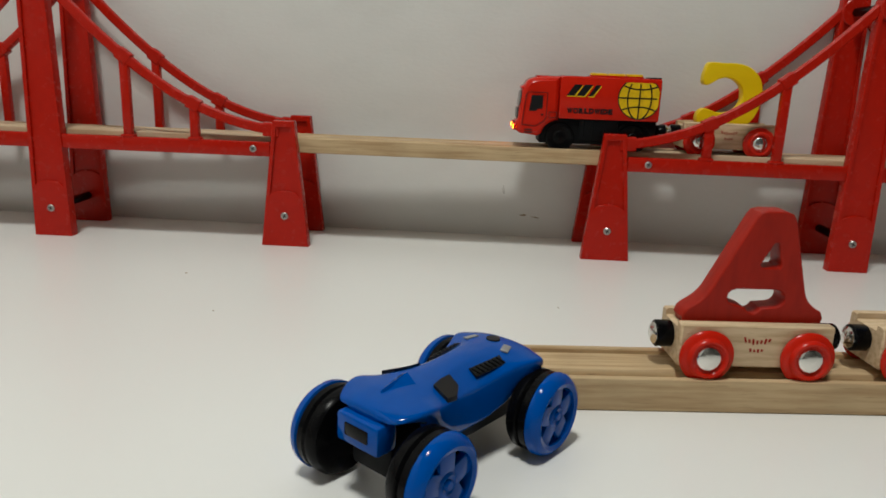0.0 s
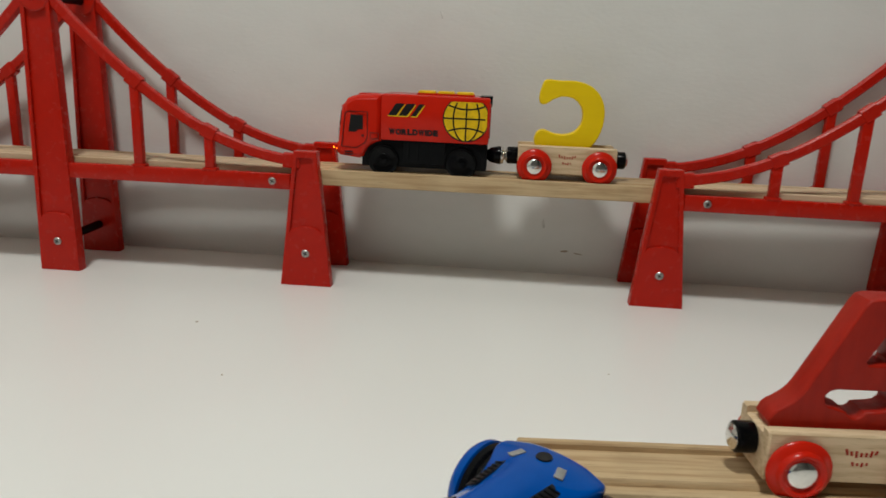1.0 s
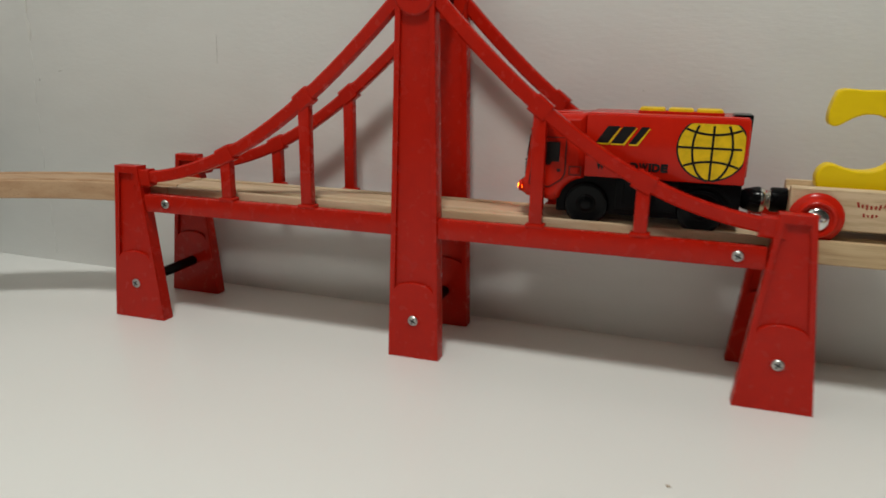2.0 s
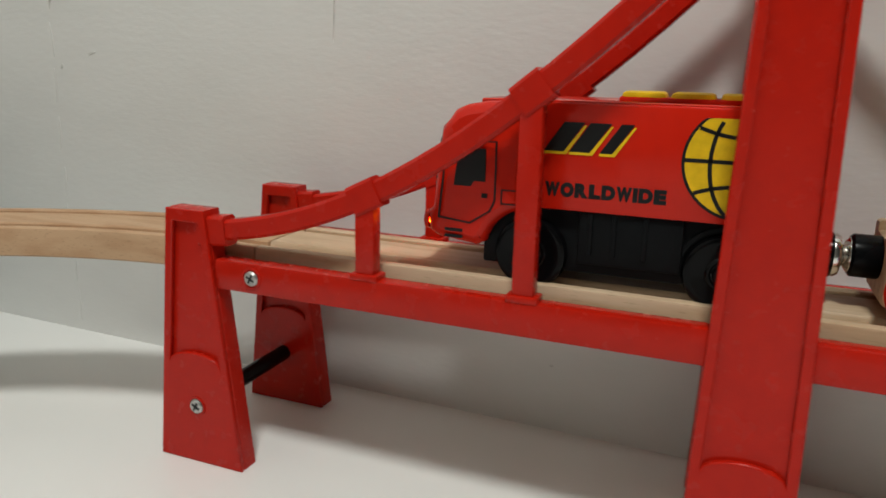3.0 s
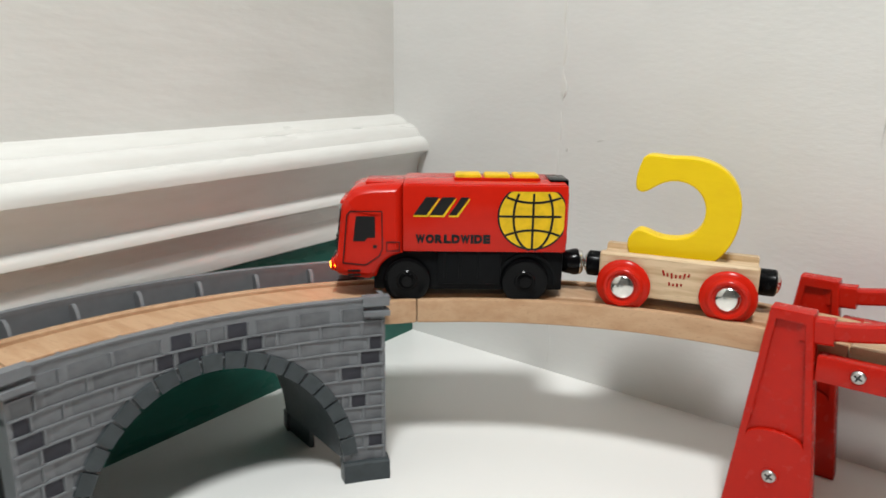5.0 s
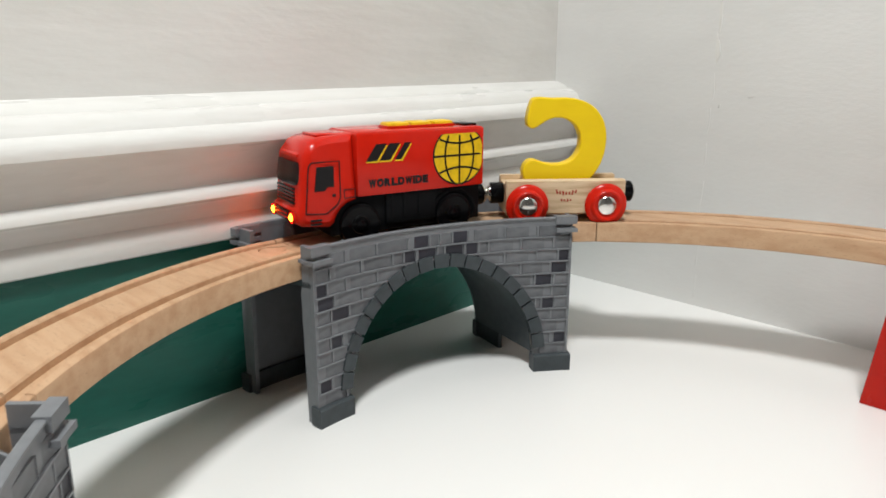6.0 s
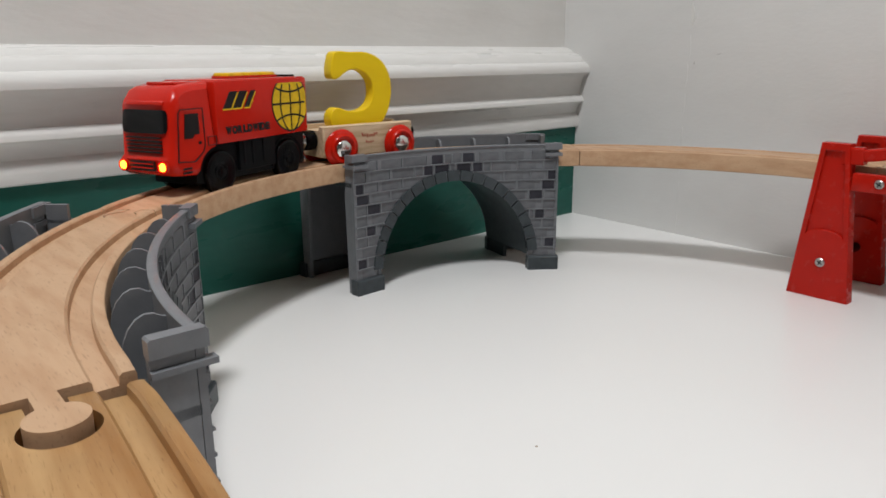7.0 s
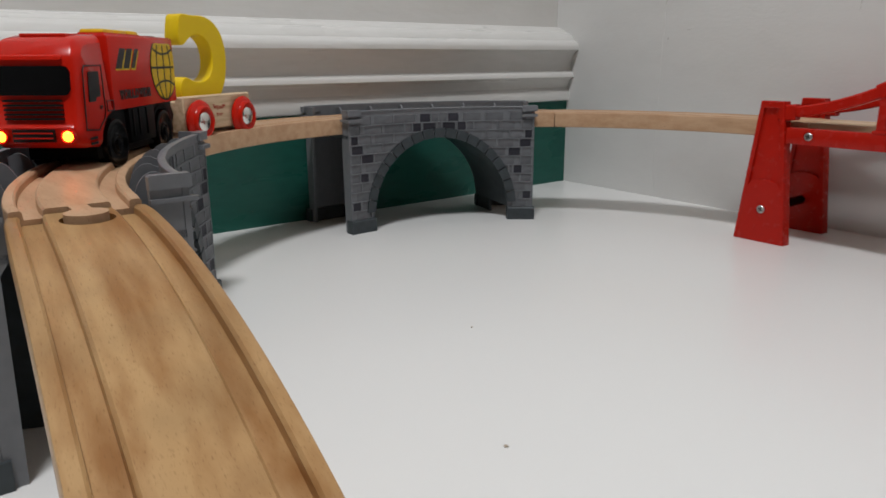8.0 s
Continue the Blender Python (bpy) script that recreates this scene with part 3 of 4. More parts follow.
            sec = [(o - sgn * 0.0024, 0.0), (o - sgn * 0.0024, 0.0947), (o - sgn * e, 0.0947), (o - sgn * e, 0.0740), (o - sgn * 0.0100, 0.0700), (o - sgn * 0.0085, 0.0)]
            part("parapet_return", sweep([[(*ring(a, u), z) for u, z in sec] for a in (w0, w1)]), STONE, via)
            if plain:
                # the closed end carries a capped block
                w0, w1 = sorted((mid + side * (half + 0.30), mid + side * (half - 0.75)))
                part("end_cap", sweep([[(*ring(a, u), z) for u, z in ((o + sgn * 0.0010, 0.0910), (o + sgn * 0.0010, 0.0953), (o + sgn * 0.0004, 0.0959), (o - sgn * (e - 0.0006), 0.0959), (o - sgn * e, 0.0953), (o - sgn * e, 0.0910))] for a in (w0, w1)]), STONE, via)
            w0, w1 = sorted((mid + side * (half + 0.42), mid + side * (half - 0.5)))
            part("return_lip", sweep([[(*ring(a, u), z) for u, z in ((o + sgn * 0.0028, 0.0863), (o + sgn * 0.0028, 0.0879), (o - sgn * e, 0.0879), (o - sgn * e, 0.0863))] for a in (w0, w1)]), STONE, via)
        for k in range(1, 7):
            a = a0 + (a1 - a0) * k / 7
            gap = abs(o) - 0.0204 - 0.0016
            loop = [(o - sgn * 0.0016, 0.0763)]
            loop += [(o - sgn * 0.0016, 0.0922)] + [(o - sgn * (0.0016 + gap * (0.40 - 0.60 * math.cos(radians(w)))), 0.0815 + 0.0122 * math.sin(radians(w))) for w in (62, 80, 98, 116, 134, 152, 166, 180)]
            loop += [(o - sgn * (0.0016 + gap), 0.0763)]
            rows = [[(*ring(b, u), z) for u, z in loop] for b in (a - 0.16, a + 0.16)]
            part("rib", sweep(rows), STONE, via)
    # feet
    for side in (-1, 1):
        for sgn in (-1, 1):
            o = inner if sgn < 0 else outer
            e0, e1 = sorted((mid + side * (half + 0.35), mid + side * (open_half * (1.0 if sgn < 0 else far) - 0.1)))
            sec = [(o + sgn * 0.0030, 0.0), (o + sgn * 0.0030, 0.0095), (o + sgn * 0.0022, 0.0105), (o - sgn * 0.0045, 0.0105), (o - sgn * 0.0045, 0.0)]
            part("foot", sweep([[(*ring(e0 + (e1 - e0) * i / 4, u), z) for u, z in sec] for i in range(5)]), SHADED_SLATE, via, "dark slate grey foot block")
    # arch stones
    count = 19
    for k in range(count):
        rows = []
        for j in range(3):
            w = radians(4 + 172 * (k + 0.06 + 0.88 * j / 2) / count)
            pts = []
            for grow, off in ((-0.0004, inner - 0.0018), (0.0072, inner - 0.0018), (0.0072, inner + 0.001), (-0.0004, inner + 0.001)):
                da = -math.cos(w) * (open_half + grow / RADIUS * 57.3)
                pts.append((*ring(mid + da, off), spring + (rise + grow) * math.sin(w)))
            rows.append(pts)
        part("arch_stone", sweep(rows), SHADED_SLATE, wall_in)
    # bricks in courses; the dark ones lie at both ends and beside the crown: (course, place on the half width, width in degrees)
    course = 0.0073
    step = 4.9
    shapes = {}
    mortar = bmesh.new()
    DARK = ((0, 0.150, 2.5), (1, 0.105, 3.1), (1, 0.240, 2.0), (2, 0.945, 1.9), (3, 0.915, 2.9), (4, 0.800, 2.9), (6, 0.835, 2.1), (9, 0.935, 1.9))

    def ridge(q0, q1, zl, zh):
        sweep([[(*ring(q0 + (q1 - q0) * i / 3, off), z) for off, z in ((inner - 0.0010, zl + 0.0001), (inner - 0.0010, zh - 0.0001), (inner + 0.0006, zh), (inner + 0.0006, zl))] for i in range(4)], mortar)

    def lay_brick(b0, b1, zb, zt, dark):
        # trim against the arch
        qs = [b0 + (b1 - b0) * i / 24 for i in range(25)]
        ok = [q for q in qs if arch_z(q, 0.0020) < zb + 0.0005]
        if len(ok) < 5 or ok[-1] - ok[0] < 0.8:
            return
        b0, b1 = ok[0], ok[-1]
        c = (b0 + b1) / 2
        ridge(b0 - 0.14, b1 + 0.14, zb - 0.0005, zb + 0.0005)
        ridge(b0 - 0.12, b0 + 0.12, zb + 0.0006, zt - 0.0006)
        length = round((b1 - b0) * 4) / 4 * RADIUS * 0.875 / 57.3 - 0.0009
        key = (round(length, 5), dark)
        x, y = ring(c, inner)
        at = pose(x, y, (zb + zt) / 2, 0, 0, c + 90)
        if key not in shapes:
            shapes[key] = part("brick", box(-length / 2, length / 2, -0.0007, 0.0003, -course / 2 + 0.00050, course / 2 - 0.00050, 0.0002), BRICK_DARK if dark else BRICK, wall_in, at=at, smooth=False)
        else:
            again(shapes[key], wall_in, at)

    for row in range(11):
        zt = top - 0.0033 - course * row
        zb = zt - course
        spans = sorted((mid + side * half * place - w / 2, mid + side * half * place + w / 2) for r, place, w in DARK if r == row for side in (-1, 1))
        for b0, b1 in spans:
            lay_brick(max(b0, a0 + 0.3), min(b1, a1 - 0.3), zb, zt, True)
        a = a0 + 0.3 - (row % 2) * step / 2
        while a < a1 - 0.3:
            pieces = [(max(a, a0 + 0.3), min(a + step, a1 - 0.3))]
            a += step
            for d0, d1 in spans:
                pieces = [q for p in pieces for q in ((p[0], min(p[1], d0)), (max(p[0], d1), p[1])) if q[1] - q[0] > 0.7]
            for b0, b1 in pieces:
                lay_brick(b0, b1, zb, zt, False)
    tagged(part("mortar", mortar, STONE, wall_in, "raised light grey mortar lines", smooth=False), kind="stuff")
    return via


build_viaduct(162.7, 19.8, 0.0300, 0.0340)
build_viaduct(247.2, 22.0, 0.0344, 0.0340, plain_end=True)


# ---- the train ----
def side_plate(loops, depth, bevel=0.0):
    """A plate drawn in the side view (x forwards, z up), standing in the plane y = 0."""
    return moved(outline_mesh(loops, depth, bevel), Matrix(((1, 0, 0, 0), (0, 0, -1, 0), (0, 1, 0, 0), (0, 0, 0, 1))))


AXLE = 0.029
WAGON_AXLE = 0.0237


def build_truck():
    tr = thing("toy_truck", "red battery-powered toy lorry with globe decal and lit headlights", "toy truck")
    W = 0.0185
    # cargo box
    box_ob = part("cargo_box", box(-0.0468, 0.0302, -W, W, 0.0250, 0.0578, 0.0011), RED_GLOSS, tr)
    part("roof_seam", box(-0.0461, 0.0290, -W + 0.0012, W - 0.0012, 0.0574, 0.0582, 0.0003), RED_GLOSS, tr)
    # cab: side outline with wheel arch, full width, rounded
    arch = [(0.0290 + 0.0138 * math.cos(radians(w)), 0.0098 + 0.0138 * math.sin(radians(w))) for w in range(90, 4, -10)]
    outline = [(0.0302, 0.0236), *arch[1:], (0.0435, 0.0118), (0.0456, 0.0105), (0.0605, 0.0122), (0.0634, 0.0142), (0.0640, 0.0205), (0.0622, 0.0222), (0.0612, 0.0330), (0.0597, 0.0472),
               (0.0588, 0.0492), (0.0574, 0.0508), (0.0546, 0.0540), (0.0510, 0.0558), (0.0450, 0.0569), (0.0302, 0.0577)]
    bm = side_plate([outline], 2 * W, 0.0034)
    for v in bm.verts:                      # shoulders draw in towards the roof
        u = min(max((v.co.z - 0.0470) / 0.0105, 0.0), 1.0)
        v.co.y *= 1 - 0.20 * u ** 1.7
        if v.co.x > 0.055:                  # the front is slightly bowed
            v.co.x -= 0.0022 * (v.co.y / W) ** 4
    cab = part("cab", bm, RED_GLOSS, tr)
    part("visor", side_plate([[(0.0560, 0.0468), (0.0599, 0.0472), (0.0595, 0.0486), (0.0560, 0.0500)]], 2 * W - 0.0120, 0.0006), RED_GLOSS, cab)
    # windscreen, grille and bumper
    slope = math.degrees(math.atan2(0.0018, 0.018))
    pane = []
    for y in np.linspace(-0.0152, 0.0152, 27):
        back = 0.0022 * (y / W) ** 4
        q = max(abs(y) - 0.0128, 0.0)        # rounded corners
        c = 0.0024 - math.sqrt(max(0.0024 ** 2 - q * q, 0.0))
        pane.append([(0.0593 - back, y, 0.0333 + c), (0.0616 - back, y, 0.0333 + c), (0.0605 - back, y, 0.0448 - c), (0.0583 - back, y, 0.0448 - c)])
    part("windscreen", sweep(pane), WINDSHIELD, cab, "glossy black windscreen")
    for k in range(5):
        part("grille_slat", moved(box(-0.0003, 0.0008, -0.0118, 0.0118, -0.0004, 0.0004), pose(0.0613, 0, 0.0240 + 0.0018 * k, 0, -slope, 0)), BLACK, cab)
    part("grille_opening", box(0.0632, 0.0644, -0.0085, 0.0085, 0.0150, 0.0200, 0.0003), BLACK, cab, "black lower grille")
    for k in range(2):
        part("grille_slat", box(0.0640, 0.0648, -0.0078, 0.0078, 0.0163 + 0.0020 * k, 0.0169 + 0.0020 * k), RED_GLOSS, cab)
    for y in (-0.0135, 0.0135):
        part("headlight_ring", moved(lathe([(-0.001, 0.0032), (0.0006, 0.0031), (0.0006, 0.0023), (-0.0006, 0.0022)], 20, axis="x"), pose(0.0636, y, 0.0172)), RED_GLOSS, cab)
        part("headlight", moved(lathe([(-0.001, 0.0021), (0.0006, 0.0020), (0.0013, 0.0012)], 20, axis="x"), pose(0.0636, y, 0.0172)), LAMP_GLOW, cab, "lit orange headlight")
    part("roof_hatch", box(0.0340, 0.0480, -0.0095, 0.0095, 0.0562, 0.0577, 0.0005), RED_GLOSS, cab)
    # lower body
    part("chassis", box(-0.0462, 0.0440, -0.0150, 0.0150, 0.0050, 0.0255, 0.0008), CHASSIS, tr, "charcoal plastic chassis")
    part("side_skirt", box(-0.0165, 0.0135, -0.0172, 0.0172, 0.0085, 0.0252, 0.0006), CHASSIS, tr)
    for x in (-0.0060, 0.0030, 0.0100):
        part("skirt_rib", box(x - 0.0007, x + 0.0007, 0.0170, 0.0178, 0.0115, 0.0245, 0.0002), CHASSIS, tr)
    arch2 = arc(-0.0290, 0.0098, 0.0145, -10, 190, 16)
    arch3 = arc(-0.0290, 0.0098, 0.0128, 190, -10, 16)
    part("rear_wheel_arch", side_plate([[*arch2, *arch3]], 0.0318, 0.0003), CHASSIS, tr)
    part("rear_panel", box(-0.0475, -0.0465, -0.0155, 0.0155, 0.0290, 0.0540, 0.0003), RED_GLOSS, tr)
    latch = box(-0.0482, -0.0395, -0.0090, 0.0090, 0.0576, 0.0592, 0.0004)
    box(-0.0482, -0.0467, -0.0090, 0.0090, 0.0515, 0.0590, 0.0004, bm=latch)
    part("rear_latch", latch, BLACK_PLASTIC, tr, "black latch over the roof edge")
    # roof buttons
    part("button_bed", box(-0.0352, 0.0062, -0.0062, 0.0062, 0.0576, 0.0596, 0.0006), RED_GLOSS, tr)
    for x0, x1 in ((-0.0071, 0.0057), (-0.0208, -0.0083), (-0.0347, -0.0220)):
        part("roof_button", box(x0, x1, -0.0058, 0.0058, 0.0580, 0.0612, 0.0014), YELLOW, tr, "yellow push button")
    # decals on the side that faces the room
    y = W
    lay = lambda bm, k=0: moved(bm, pose(0, y + 0.00012 + 0.00008 * k, 0))
    flip = Matrix.Diagonal((-1, 1, 1, 1))
    gx, gz, gr = -0.0305, 0.0430, 0.0166
    disc = [(max(-0.0452, gx + gr * math.cos(radians(w))), min(0.0550, gz + gr * math.sin(radians(w)))) for w in range(0, 360, 6)]
    inner = [(max(-0.0452, gx + gr * 0.95 * math.cos(radians(w))), min(0.0550, gz + gr * 0.95 * math.sin(radians(w)))) for w in range(0, 360, 6)]
    part("globe_rim", lay(side_plate([disc], 0.00024)), BLACK, box_ob, "black outline of the globe decal")
    part("globe", lay(side_plate([inner], 0.00024), 1.5), YELLOW, box_ob, "yellow globe decal with black grid")

    def line(points, w=0.00055):
        left, right = [], []
        for i, p in enumerate(points):
            a, b = points[max(i - 1, 0)], points[min(i + 1, len(points) - 1)]
            d = Vector((b[0] - a[0], b[1] - a[1])).normalized()
            left.append((p[0] - d.y * w, p[1] + d.x * w))
            right.append((p[0] + d.y * w, p[1] - d.x * w))
        return left + right[::-1]

    def inside(p):
        return p[1] < 0.0550 and p[0] > -0.0452

    grid = [[(gx + k * gr * math.cos(radians(w)), gz + gr * math.sin(radians(w))) for w in range(-84, 85, 7)] for k in (-0.55, 0.0, 0.55)]
    grid += [[(gx - gr * u, gz + b + c * (1 - u * u)) for u in np.linspace(-m, m, 13)] for b, c, m in ((0.0, 0.0, 0.96), (0.0112, -0.0045, 0.76), (-0.0112, 0.0045, 0.76))]
    for pts in grid:
        pts = [p for p in pts if inside(p)]
        part("globe_line", lay(side_plate([line(pts)], 0.00024), 3), BLACK, box_ob)
    for k in range(3):
        x = 0.0222 - 0.0076 * k
        w = 0.0030 if k < 2 else 0.0018
        quad = lambda a, b: [(x + a, 0.0432), (x + b, 0.0432), (x + b - 0.0058, 0.0520), (x + a - 0.0058, 0.0520)]
        part("stripe", lay(side_plate([quad(w, -w)], 0.00024)), BLACK, box_ob)
        part("stripe_edge", lay(side_plate([[(x + w, 0.0424), (x - w - 0.0008, 0.0424), (x - w - 0.0064, 0.0512), (x - w - 0.0057, 0.0512), (x - w, 0.0432), (x + w, 0.0432)]], 0.00024)), YELLOW, box_ob)
    words = bmesh.new()
    wide = [1.12, 1.0, 1.0, 0.86, 1.0, 1.12, 0.34, 1.0, 0.88]
    unit = 0.0350 / (sum(wide) + 8 * 0.07)
    put = -0.0175
    for sign, k in zip("WORLDWIDE", wide):
        one = moved(text_bm(sign, 0.0053, 0.00024, k * unit, 0.072), pose(put + k * unit / 2, 0, 0))
        shift = put + k * unit / 2 - (min(v.co.x for v in one.verts) + max(v.co.x for v in one.verts)) / 2
        moved(one, pose(shift, 0, 0))
        me = bpy.data.meshes.new("join")
        one.to_mesh(me)
        words.from_mesh(me)
        one.free()
        bpy.data.meshes.remove(me)
        put += (k + 0.07) * unit
    moved(words, pose(0.0066, y + 0.00012, 0.0314) @ Matrix(((-1, 0, 0, 0), (0, 0, 1, 0), (0, 1, 0, 0), (0, 0, 0, 1))))
    part("lettering", words, BLACK, box_ob, "black printed word WORLDWIDE")
    # cab side print
    door = [(0.0395, 0.0450), (0.0545, 0.0450), (0.0562, 0.0430), (0.0585, 0.0190), (0.0475, 0.0180), (0.0410, 0.0225), (0.0395, 0.0260)]
    hole = [(0.0400, 0.0445), (0.0542, 0.0445), (0.0557, 0.0428), (0.0579, 0.0195), (0.0477, 0.0185), (0.0415, 0.0228), (0.0400, 0.0262)]
    part("door_outline", lay(side_plate([door, hole], 0.0003), 1), BLACK, cab)
    part("side_window", lay(side_plate([[(0.0430, 0.0424), (0.0518, 0.0424), (0.0533, 0.0302), (0.0478, 0.0302), (0.0466, 0.0320), (0.0430, 0.0320)]], 0.0003), 1), BLACK, cab, "black side window")
    part("door_handle", lay(side_plate([[(0.0422, 0.0268), (0.0440, 0.0268), (0.0440, 0.0282), (0.0422, 0.0282)]], 0.0003), 1), BLACK, cab)
    part("fuel_flap", lay(side_plate([[(0.0315, 0.0252), (0.0378, 0.0252), (0.0378, 0.0300), (0.0315, 0.0300)], [(0.0319, 0.0256), (0.0374, 0.0256), (0.0374, 0.0296), (0.0319, 0.0296)]], 0.0003), 1), BLACK, cab)
    for z in (0.0128, 0.0149):
        part("side_vent", lay(side_plate([[(0.0500, z), (0.0560, z), (0.0560, z + 0.0010), (0.0500, z + 0.0010)]], 0.0003), 1), BLACK, cab)
    # coupling
    part("coupling", moved(lathe([(-0.0090, 0.0058), (-0.0086, 0.0067), (-0.0070, 0.0068), (-0.0010, 0.0054), (0.0, 0.0046), (0.0015, 0.0036)], 28, axis="x"), pose(-0.0476, 0, 0.0158)), BLACK_PLASTIC, tr, "black magnetic coupling")
    part("magnet", moved(lathe([(-0.0122, 0.0006), (-0.0119, 0.0026), (-0.0110, 0.0040), (-0.0107, 0.0058), (-0.0098, 0.0064), (-0.0088, 0.0064)], 28, axis="x"), pose(-0.0476, 0, 0.0158)), STEEL, tr, "domed steel magnet")
    part("coupling_arm", box(-0.0490, -0.0430, -0.0030, 0.0030, 0.0120, 0.0180, 0.0005), CHASSIS, tr)
    # the body is a touch longer than drawn
    for ob in tr.children_recursive:
        for v in ob.data.vertices:
            v.co.x *= 1.03
    # wheels
    wheels = []
    for x in (AXLE, -AXLE):
        for side in (1, -1):
            prof = [(0.0115, 0.0112), (0.0122, 0.0118), (0.0160, 0.0118), (0.0172, 0.0112), (0.0176, 0.0102), (0.0174, 0.0090), (0.0170, 0.0052), (0.0175, 0.0046), (0.0175, 0.0040), (0.0170, 0.0036), (0.0172, 0.0030), (0.0182, 0.0026), (0.0184, 0.0006)]
            bm = lathe([(side * a, r) for a, r in prof], 32)
            w = part("wheel", bm, BLACK_PLASTIC, tr, "black plastic wheel", at=pose(x, 0, 0.0100))
            wheels.append(w)
    return tr, wheels


def build_wagon(letter, label, mat_letter, at=None):
    wg = thing("letter_wagon", label, "toy wagon", at, "letter wagons")
    L, Wd = 0.0360, 0.0135
    section = [(-Wd, 0.0052), (-Wd + 0.0008, 0.0044), (Wd - 0.0008, 0.0044), (Wd, 0.0052), (Wd, 0.0242), (Wd - 0.0008, 0.0250), (Wd - 0.0050, 0.0250), (Wd - 0.0052, 0.0222), (-Wd + 0.0052, 0.0222), (-Wd + 0.0050, 0.0250), (-Wd + 0.0008, 0.0250), (-Wd, 0.0242)]
    rows = [[(x, y * k, 0.0147 + (z - 0.0147) * k) for y, z in section] for x, k in ((-L, 0.95), (-L + 0.0008, 1), (L - 0.0008, 1), (L, 0.95))]
    part("body", sweep(rows), WAGON_WOOD, wg, "pale wooden wagon body")
    # plain red marks in place of the maker's print
    for row, count, z, pitch, h in ((0, 7, 0.0170, 0.0019, 0.0026), (1, 4, 0.0128, 0.0018, 0.0017)):
        for k in range(count):
            u = k - (count - 1) / 2
            tall = h * (1.05 if k in (0, 2, 5) else 0.7)
            part("printed_mark", moved(box(-0.00045, 0.00045, 0, 0.0002, -tall / 2, tall / 2, 0.00005), pose(-u * pitch, Wd, z + 0.00012 * u * u, 0, -6 * u, 0)), RED_PAINT, wg)
    for end in (1, -1):
        part("buffer", moved(lathe([(end * -0.001, 0.0055), (end * 0.0004, 0.0064), (end * 0.0072, 0.0064), (end * 0.0080, 0.0056)], 26, axis="x"), pose(end * L, 0, 0.0155)), RUBBER, wg, "black rubber buffer")
        part("magnet", moved(lathe([(end * 0.0070, 0.0054), (end * 0.0082, 0.0052), (end * 0.0092, 0.0040), (end * 0.0099, 0.0022), (end * 0.0101, 0.0005)], 26, axis="x"), pose(end * L, 0, 0.0155)), STEEL, wg, "domed steel magnet")
    wheels = []
    for x in (WAGON_AXLE, -WAGON_AXLE):
        part("axle", moved(lathe([(-0.0150, 0.0015), (0.0150, 0.0015)], 12), pose(x, 0, 0.0102)), STEEL, wg)
        for side in (1, -1):
            prof = [(0.0140, 0.0108), (0.0144, 0.0124), (0.0156, 0.0128), (0.0166, 0.0122), (0.0172, 0.0108), (0.0178, 0.0098), (0.0192, 0.0094), (0.0198, 0.0086), (0.0196, 0.0076), (0.0184, 0.0066), (0.0178, 0.0010)]
            w = part("wheel", lathe([(side * a, r) for a, r in prof], 36), RED_GLOSS, wg, "red plastic wheel", at=pose(x, 0, 0.0102))
            dome = [(0.0176, 0.0064), (0.0186, 0.0061), (0.0196, 0.0050), (0.0202, 0.0032), (0.0205, 0.0006)]
            part("hub", lathe([(side * a, r) for a, r in dome], 26), STEEL, w, "chromed domed hub")
            wheels.append(w)
    part("letter", moved(letter, pose(0, 0, 0.0222)), mat_letter, wg)
    return wg, wheels


def upright(loops, depth, bevel=0.0008):
    """A letter whose outline is drawn as seen from the wagon's left side: x to the rear, z up."""
    return moved(outline_mesh(loops, depth, bevel), Matrix(((-1, 0, 0, 0), (0, 0, 1, 0), (0, 1, 0, 0), (0, 0, 0, 1))))


def shape_c():
    o = bezier((-0.0215, 0.0000), (-0.0245, 0.0035), (-0.0250, 0.0100), (-0.0200, 0.0130), 8)
    o += bezier((-0.0200, 0.0130), (-0.0165, 0.0150), (-0.0130, 0.0105), (-0.0050, 0.0105), 8)[1:]
    o += bezier((-0.0050, 0.0105), (0.0060, 0.0105), (0.0095, 0.0170), (0.0095, 0.0240), 10)[1:]
    o += bezier((0.0095, 0.0240), (0.0095, 0.0320), (0.0030, 0.0385), (-0.0060, 0.0375), 10)[1:]
    o += bezier((-0.0060, 0.0375), (-0.0130, 0.0365), (-0.0155, 0.0310), (-0.0195, 0.0315), 8)[1:]
    o += bezier((-0.0195, 0.0315), (-0.0240, 0.0320), (-0.0215, 0.0420), (-0.0195, 0.0475), 8)[1:]
    o += bezier((-0.0195, 0.0475), (-0.0170, 0.0510), (-0.0110, 0.0480), (-0.0030, 0.0488), 8)[1:]
    o += bezier((-0.0030, 0.0488), (0.0160, 0.0500), (0.0245, 0.0380), (0.0245, 0.0250), 12)[1:]
    o += bezier((0.0245, 0.0250), (0.0245, 0.0120), (0.0190, 0.0040), (0.0140, 0.0000), 10)[1:]
    return [[(x * 1.04, z * 1.02) for x, z in o]]


